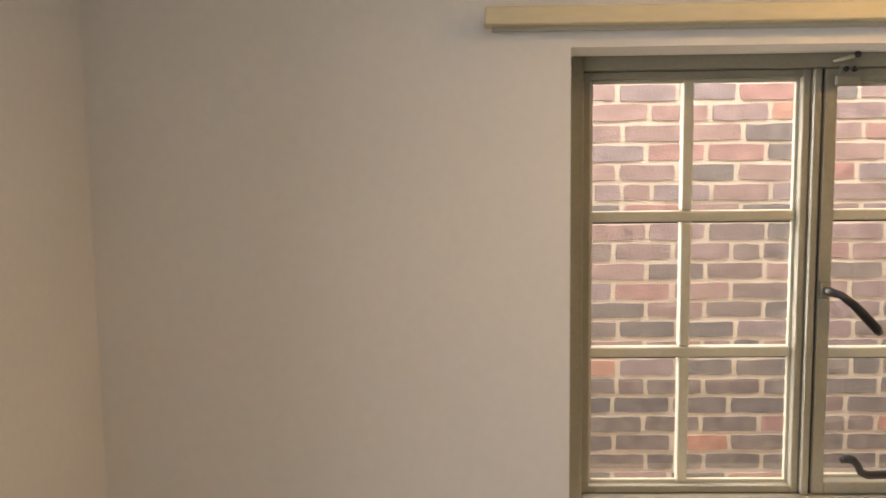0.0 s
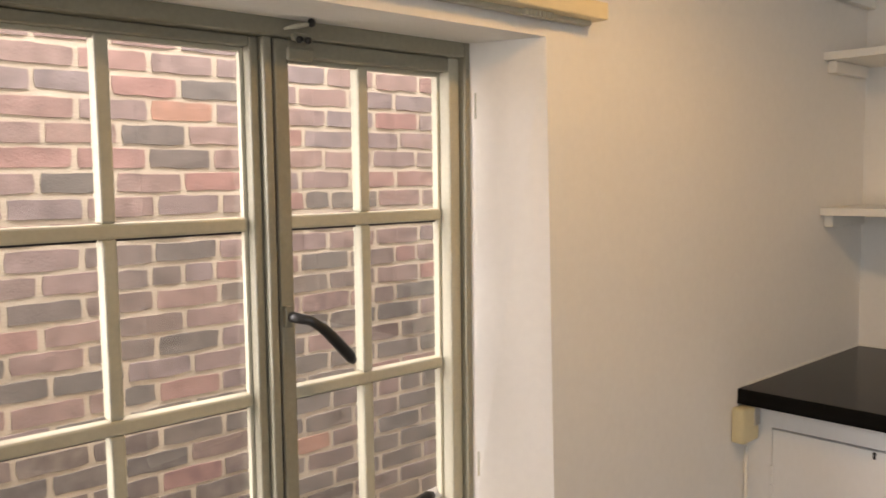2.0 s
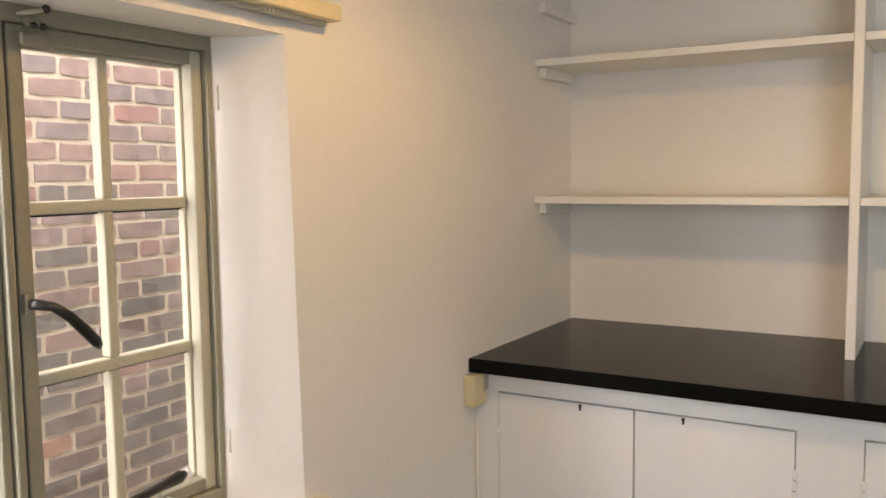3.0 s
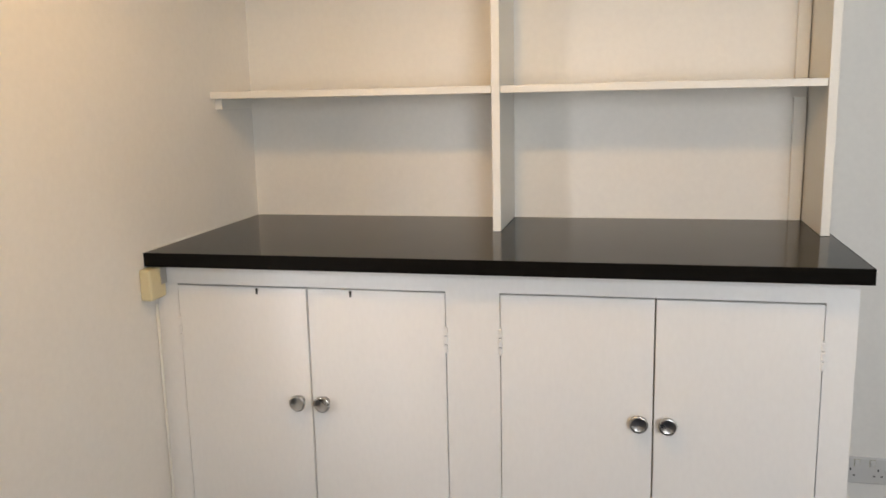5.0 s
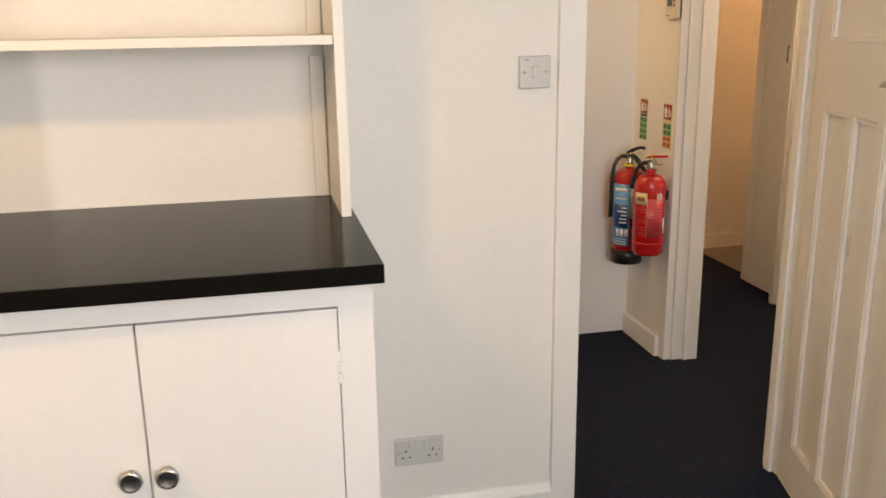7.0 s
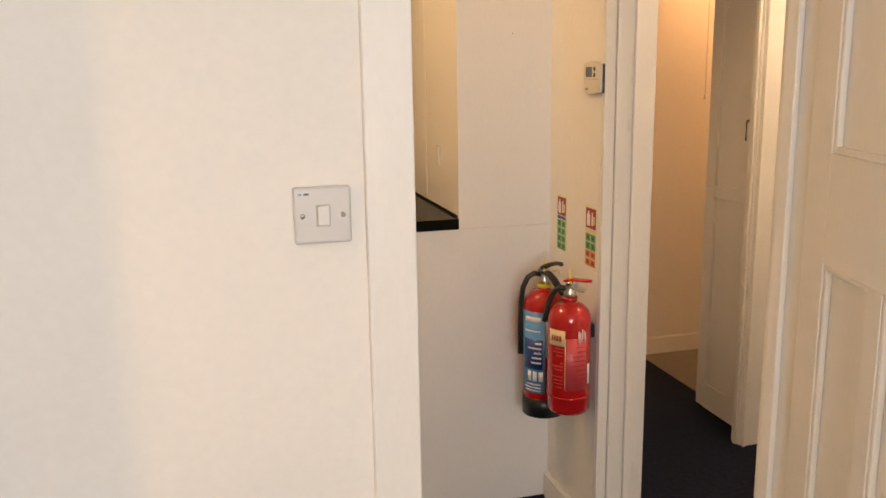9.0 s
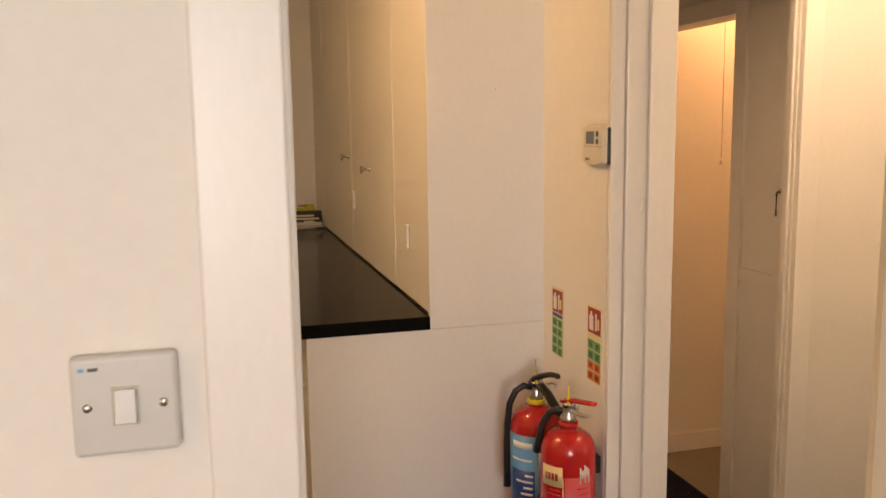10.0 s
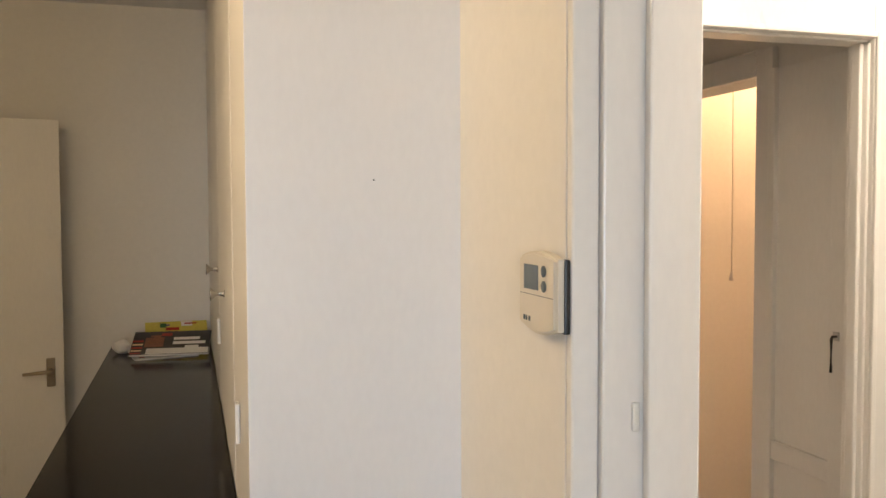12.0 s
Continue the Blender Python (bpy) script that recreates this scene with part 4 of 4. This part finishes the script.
def leaflet(cx, cy, z, w, d, ang, mats, label, curl, band=False, lean=0.0, thick=0.006):
    """A limp stapled magazine: a few bent sheets with a printed cover."""
    root = thing("magazine", label, "magazine", pose(cx, cy, z, 0, 0, ang) @ pose(0, 0, 0, 0, -lean, 0), "pile of leaflets")

    def sheet(nm, x0, x1, y0, y1, lift, mat, thick):
        b = bmesh.new()
        nx = 8
        top, low = [], []
        for i in range(nx + 1):
            x = x0 + (x1 - x0) * i / nx
            zc = curl * ((x / w + 0.5) ** 2) + 0.004 * math.sin(5 * x / w) * (1 if curl else 0)
            top.append([b.verts.new((x, y, zc + lift + thick)) for y in (y0, y1)])
            low.append([b.verts.new((x, y, zc + lift)) for y in (y0, y1)])
        for i in range(nx):
            b.faces.new((top[i][0], top[i + 1][0], top[i + 1][1], top[i][1]))
            b.faces.new((low[i][0], low[i][1], low[i + 1][1], low[i + 1][0]))
            b.faces.new((low[i][0], low[i + 1][0], top[i + 1][0], top[i][0]))
            b.faces.new((low[i][1], top[i][1], top[i + 1][1], low[i + 1][1]))
        b.faces.new((low[0][0], top[0][0], top[0][1], low[0][1]))
        b.faces.new((low[-1][0], low[-1][1], top[-1][1], top[-1][0]))
        part(nm, b, mat, root)
    sheet("inner_page", -w / 2, w / 2, -d / 2, d / 2, 0.0, M_PAPER, thick)
    top_z = thick + 0.0002
    sheet("cover", -w / 2, w / 2, -d / 2, d / 2, top_z, mats[0], 0.001)
    top_z += 0.0013
    if band:
        sheet("white_band", -w / 2 + 0.002, -w / 2 + 0.060, -d / 2 + 0.004, d * 0.30, top_z, M_PAPER, 0.0002)
        for k, (c, e) in enumerate(((-0.44, -0.02), (-0.36, -0.02))):
            sheet("heading", -0.012 + k * 0.034, 0.010 + k * 0.034, d * c, d * e, top_z, M_PAPER, 0.0002)
        sheet("picture", -0.03, 0.045, d * 0.10, d * 0.34, top_z, M_BROWN, 0.0002)
        for k in range(5):
            sheet("curled_page", -w / 2 + 0.010 + k * 0.026, -w / 2 + 0.022 + k * 0.026, d * 0.36, d * 0.495, top_z, M_CREAMP if k % 2 else M_SIGNRED, 0.0004)
    rng = random.Random(int(cx * 1000))
    for i in range(4 if band else 14):
        a = -w / 2 + 0.01 + rng.random() * w * 0.8
        c = -d / 2 + 0.01 + rng.random() * d * 0.8
        sheet("print", a, min(a + 0.008 + rng.random() * 0.02, w / 2 - 0.004), c, min(c + 0.015 + rng.random() * 0.04, d / 2 - 0.004), top_z + 0.0004 + i * 0.0003, mats[1 + i % (len(mats) - 1)], 0.0002)
    return root


leaflet(6.36, -1.02, C2, 0.17, 0.24, 12, (M_PAPER, M_SIGNRED, M_GREY), "thin dog-eared leaflet lying on the black counter", 0.006)
leaflet(6.372, -1.052, C2 + 0.036, 0.205, 0.297, -5, (M_DARK, M_BROWN, M_PAPER, M_SIGNRED), "dark food leaflet with a white band propped on the pile", 0.010, True, 13)
leaflet(6.570, -1.070, C2 + 0.048, 0.155, 0.25, 3, (M_LEMON, M_SIGNRED, M_DKGRN, M_LEMON, M_PAPER, M_NAVY), "bright yellow advertising leaflet leaning at the wall", 0.0, False, 36, 0.004)
ball = bmesh.new()
bmesh.ops.create_icosphere(ball, subdivisions=3, radius=0.034)
for v in ball.verts:
    v.co *= 1 + 0.22 * noise.noise(v.co * 45)
    v.co.z = max(v.co.z * 0.85, -0.026)
tagged(part("paper_ball", moved(ball, pose(6.45, -0.862, C2 + 0.026)), M_PAPER), "small crumpled white paper ball on the black counter", "paper ball")

# washroom pull cord
pc = thing("pull_cord", "white light pull cord hanging in the washroom", "pull cord")
part("cord", tube_bm([(5.30, -2.872, CEIL), (5.301, -2.872, 2.0), (5.30, -2.873, 1.43)], 0.0022, 6), M_SHELF, pc)
part("toggle", moved(lathe_bm([(0, 0), (0.009, 0.002), (0.006, 0.02), (0.003, 0.03), (0, 0.031)], 12), pose(5.30, -2.873, 1.402)), M_PLASTIC, pc)

# ---- unseen ceiling fixtures, added to go with the lamps ----
for x, y, lab in ((4.02, -0.40, "hall"), (3.55, -2.45, "corridor"), (5.15, -3.15, "washroom")):
    cl = thing("assumed_lamp_holder", "plain white pendant lamp holder on the %s ceiling" % lab, "lamp", pose(x, y, CEIL))
    part("rose", lathe_bm([(0, -0.03), (0.03, -0.03), (0.045, -0.012), (0.048, 0), (0, 0)], 24), M_PLASTIC, cl)
    part("holder", lathe_bm([(0, -0.06), (0.017, -0.06), (0.018, -0.031), (0, -0.031)], 18), M_PLASTIC, cl)
# assumed office pendant, never in view; its cone holds back the lamp's upward light
cl = thing("assumed_pendant", "unseen assumed white pendant with an open cone shade over the office", "lamp", pose(1.22, 0.95, CEIL))
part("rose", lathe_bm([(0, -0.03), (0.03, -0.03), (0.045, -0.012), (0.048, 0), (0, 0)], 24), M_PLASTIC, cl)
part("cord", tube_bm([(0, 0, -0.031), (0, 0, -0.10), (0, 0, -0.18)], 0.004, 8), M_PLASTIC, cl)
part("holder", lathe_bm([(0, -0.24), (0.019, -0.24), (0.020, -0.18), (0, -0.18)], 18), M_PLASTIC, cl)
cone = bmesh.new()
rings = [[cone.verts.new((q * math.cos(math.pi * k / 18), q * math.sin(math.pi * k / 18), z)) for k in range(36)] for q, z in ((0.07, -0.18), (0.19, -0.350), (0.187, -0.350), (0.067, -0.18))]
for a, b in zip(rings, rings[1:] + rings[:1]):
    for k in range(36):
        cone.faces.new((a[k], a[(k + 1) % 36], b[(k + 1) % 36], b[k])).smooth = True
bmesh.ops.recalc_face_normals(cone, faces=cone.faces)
part("shade", cone, M_PAPER, cl, "unseen white cone shade that cuts off upward light")
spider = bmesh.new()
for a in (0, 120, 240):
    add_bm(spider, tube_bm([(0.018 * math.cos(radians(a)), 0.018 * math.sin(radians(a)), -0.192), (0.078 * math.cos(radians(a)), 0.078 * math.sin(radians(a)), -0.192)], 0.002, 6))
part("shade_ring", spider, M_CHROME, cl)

# ---- passage outside: ground and the brick wall ----
BY = 3.0
structure("ground", box_bm(-40, N + 0.25, -0.25, 40, 60, -0.15), M_MORTAR, "grey concrete ground of the passage", "ground")
bw = structure("wall_brick", box_bm(-4.0, BY + 0.0008, -0.15, 6.5, BY + 0.25, 4.6), M_MORTAR, "weathered red and purple brick wall with cream mortar", "wall")
PX, PZ, JO = 0.191, 0.06395, 0.0128


def brick_mesh(w, h, d, seed):
    """A worn brick: a ragged front outline, chipped back to the joint."""
    rng = random.Random(seed)
    n = 5 if w > 0.12 else 3
    ring = [(-0.5 + i / n, -0.5) for i in range(n)] + [(0.5, -0.5), (0.5, 0.0)] + [(0.5 - i / n, 0.5) for i in range(n)] + [(-0.5, 0.5), (-0.5, 0.0)]
    bm = bmesh.new()
    rows = [[], []]
    for u, v in ring:
        corner = 0.0022 if abs(u) == 0.5 and abs(v) == 0.5 else 0.0
        x = u * w + (rng.random() - 0.5) * 0.006 - math.copysign(corner, u)
        z = v * h + (rng.random() - 0.5) * 0.005 - math.copysign(corner * 0.7, v)
        rows[0].append(bm.verts.new((x * 0.992, -d / 2 + (rng.random() - 0.5) * 0.0012, z * 0.965)))
        rows[1].append(bm.verts.new((x, -d / 2 + 0.005, z)))
    k = len(ring)
    bm.faces.new(rows[0])
    for i in range(k):
        bm.faces.new((rows[0][i], rows[0][(i + 1) % k], rows[1][(i + 1) % k], rows[1][i]))
    bmesh.ops.recalc_face_normals(bm, faces=bm.faces)
    me = bpy.data.meshes.new("brick")
    bm.to_mesh(me)
    bm.free()
    return me


rng = random.Random(11)
full = {}
for key_m, mat in (("a", M_BRICK_A), ("b", M_BRICK_B)):
    for s in range(14):
        me = brick_mesh(PX - JO, PZ - JO, 0.03, 40 + s)
        me.materials.append(mat)
        full[key_m, s] = me
    for s in range(4):
        me = brick_mesh(PX / 2 - JO, PZ - JO, 0.03, 80 + s)
        me.materials.append(mat)
        full[key_m + "h", s] = me
rest = {"a": bmesh.new(), "b": bmesh.new()}
for row in range(76):
    z = -0.130 + PZ * (row + 0.5)
    x = -4.0 + (row % 2) * PX / 2 + (rng.random() - 0.5) * 0.03
    short = second = False
    while x < 6.5:
        second = short and not second
        short = second or rng.random() < 0.09
        w = PX / 2 if short else PX
        t = min(1.0, max(0.0, (z - 0.85) / 0.65))
        km = "a" if rng.random() < 0.15 + 0.77 * t else "b"
        me = full[km + "h", rng.randrange(4)] if short else full[km, rng.randrange(14)]
        m = pose(x + w / 2, BY + 0.012 + (rng.random() - 0.5) * 0.002, z + (rng.random() - 0.5) * 0.004, (rng.random() - 0.5) * 0.5, (rng.random() - 0.5) * 1.2, (rng.random() - 0.5) * 0.5)
        if 0.35 < x + w / 2 < 2.75 and 0.62 < z < 2.0 and bw.get("n", 0) < 300:
            ob = new("brick", me)
            ob.parent = bw
            ob.matrix_basis = m
            bw["n"] = bw.get("n", 0) + 1
        else:
            tmp = me.copy()
            tmp.transform(m)
            rest[km].from_mesh(tmp)
            bpy.data.meshes.remove(tmp)
        x += w
del bw["n"]
for km, mat in (("a", M_BRICK_A), ("b", M_BRICK_B)):
    tagged(part("bricks", rest[km], mat, bw), kind="stuff")
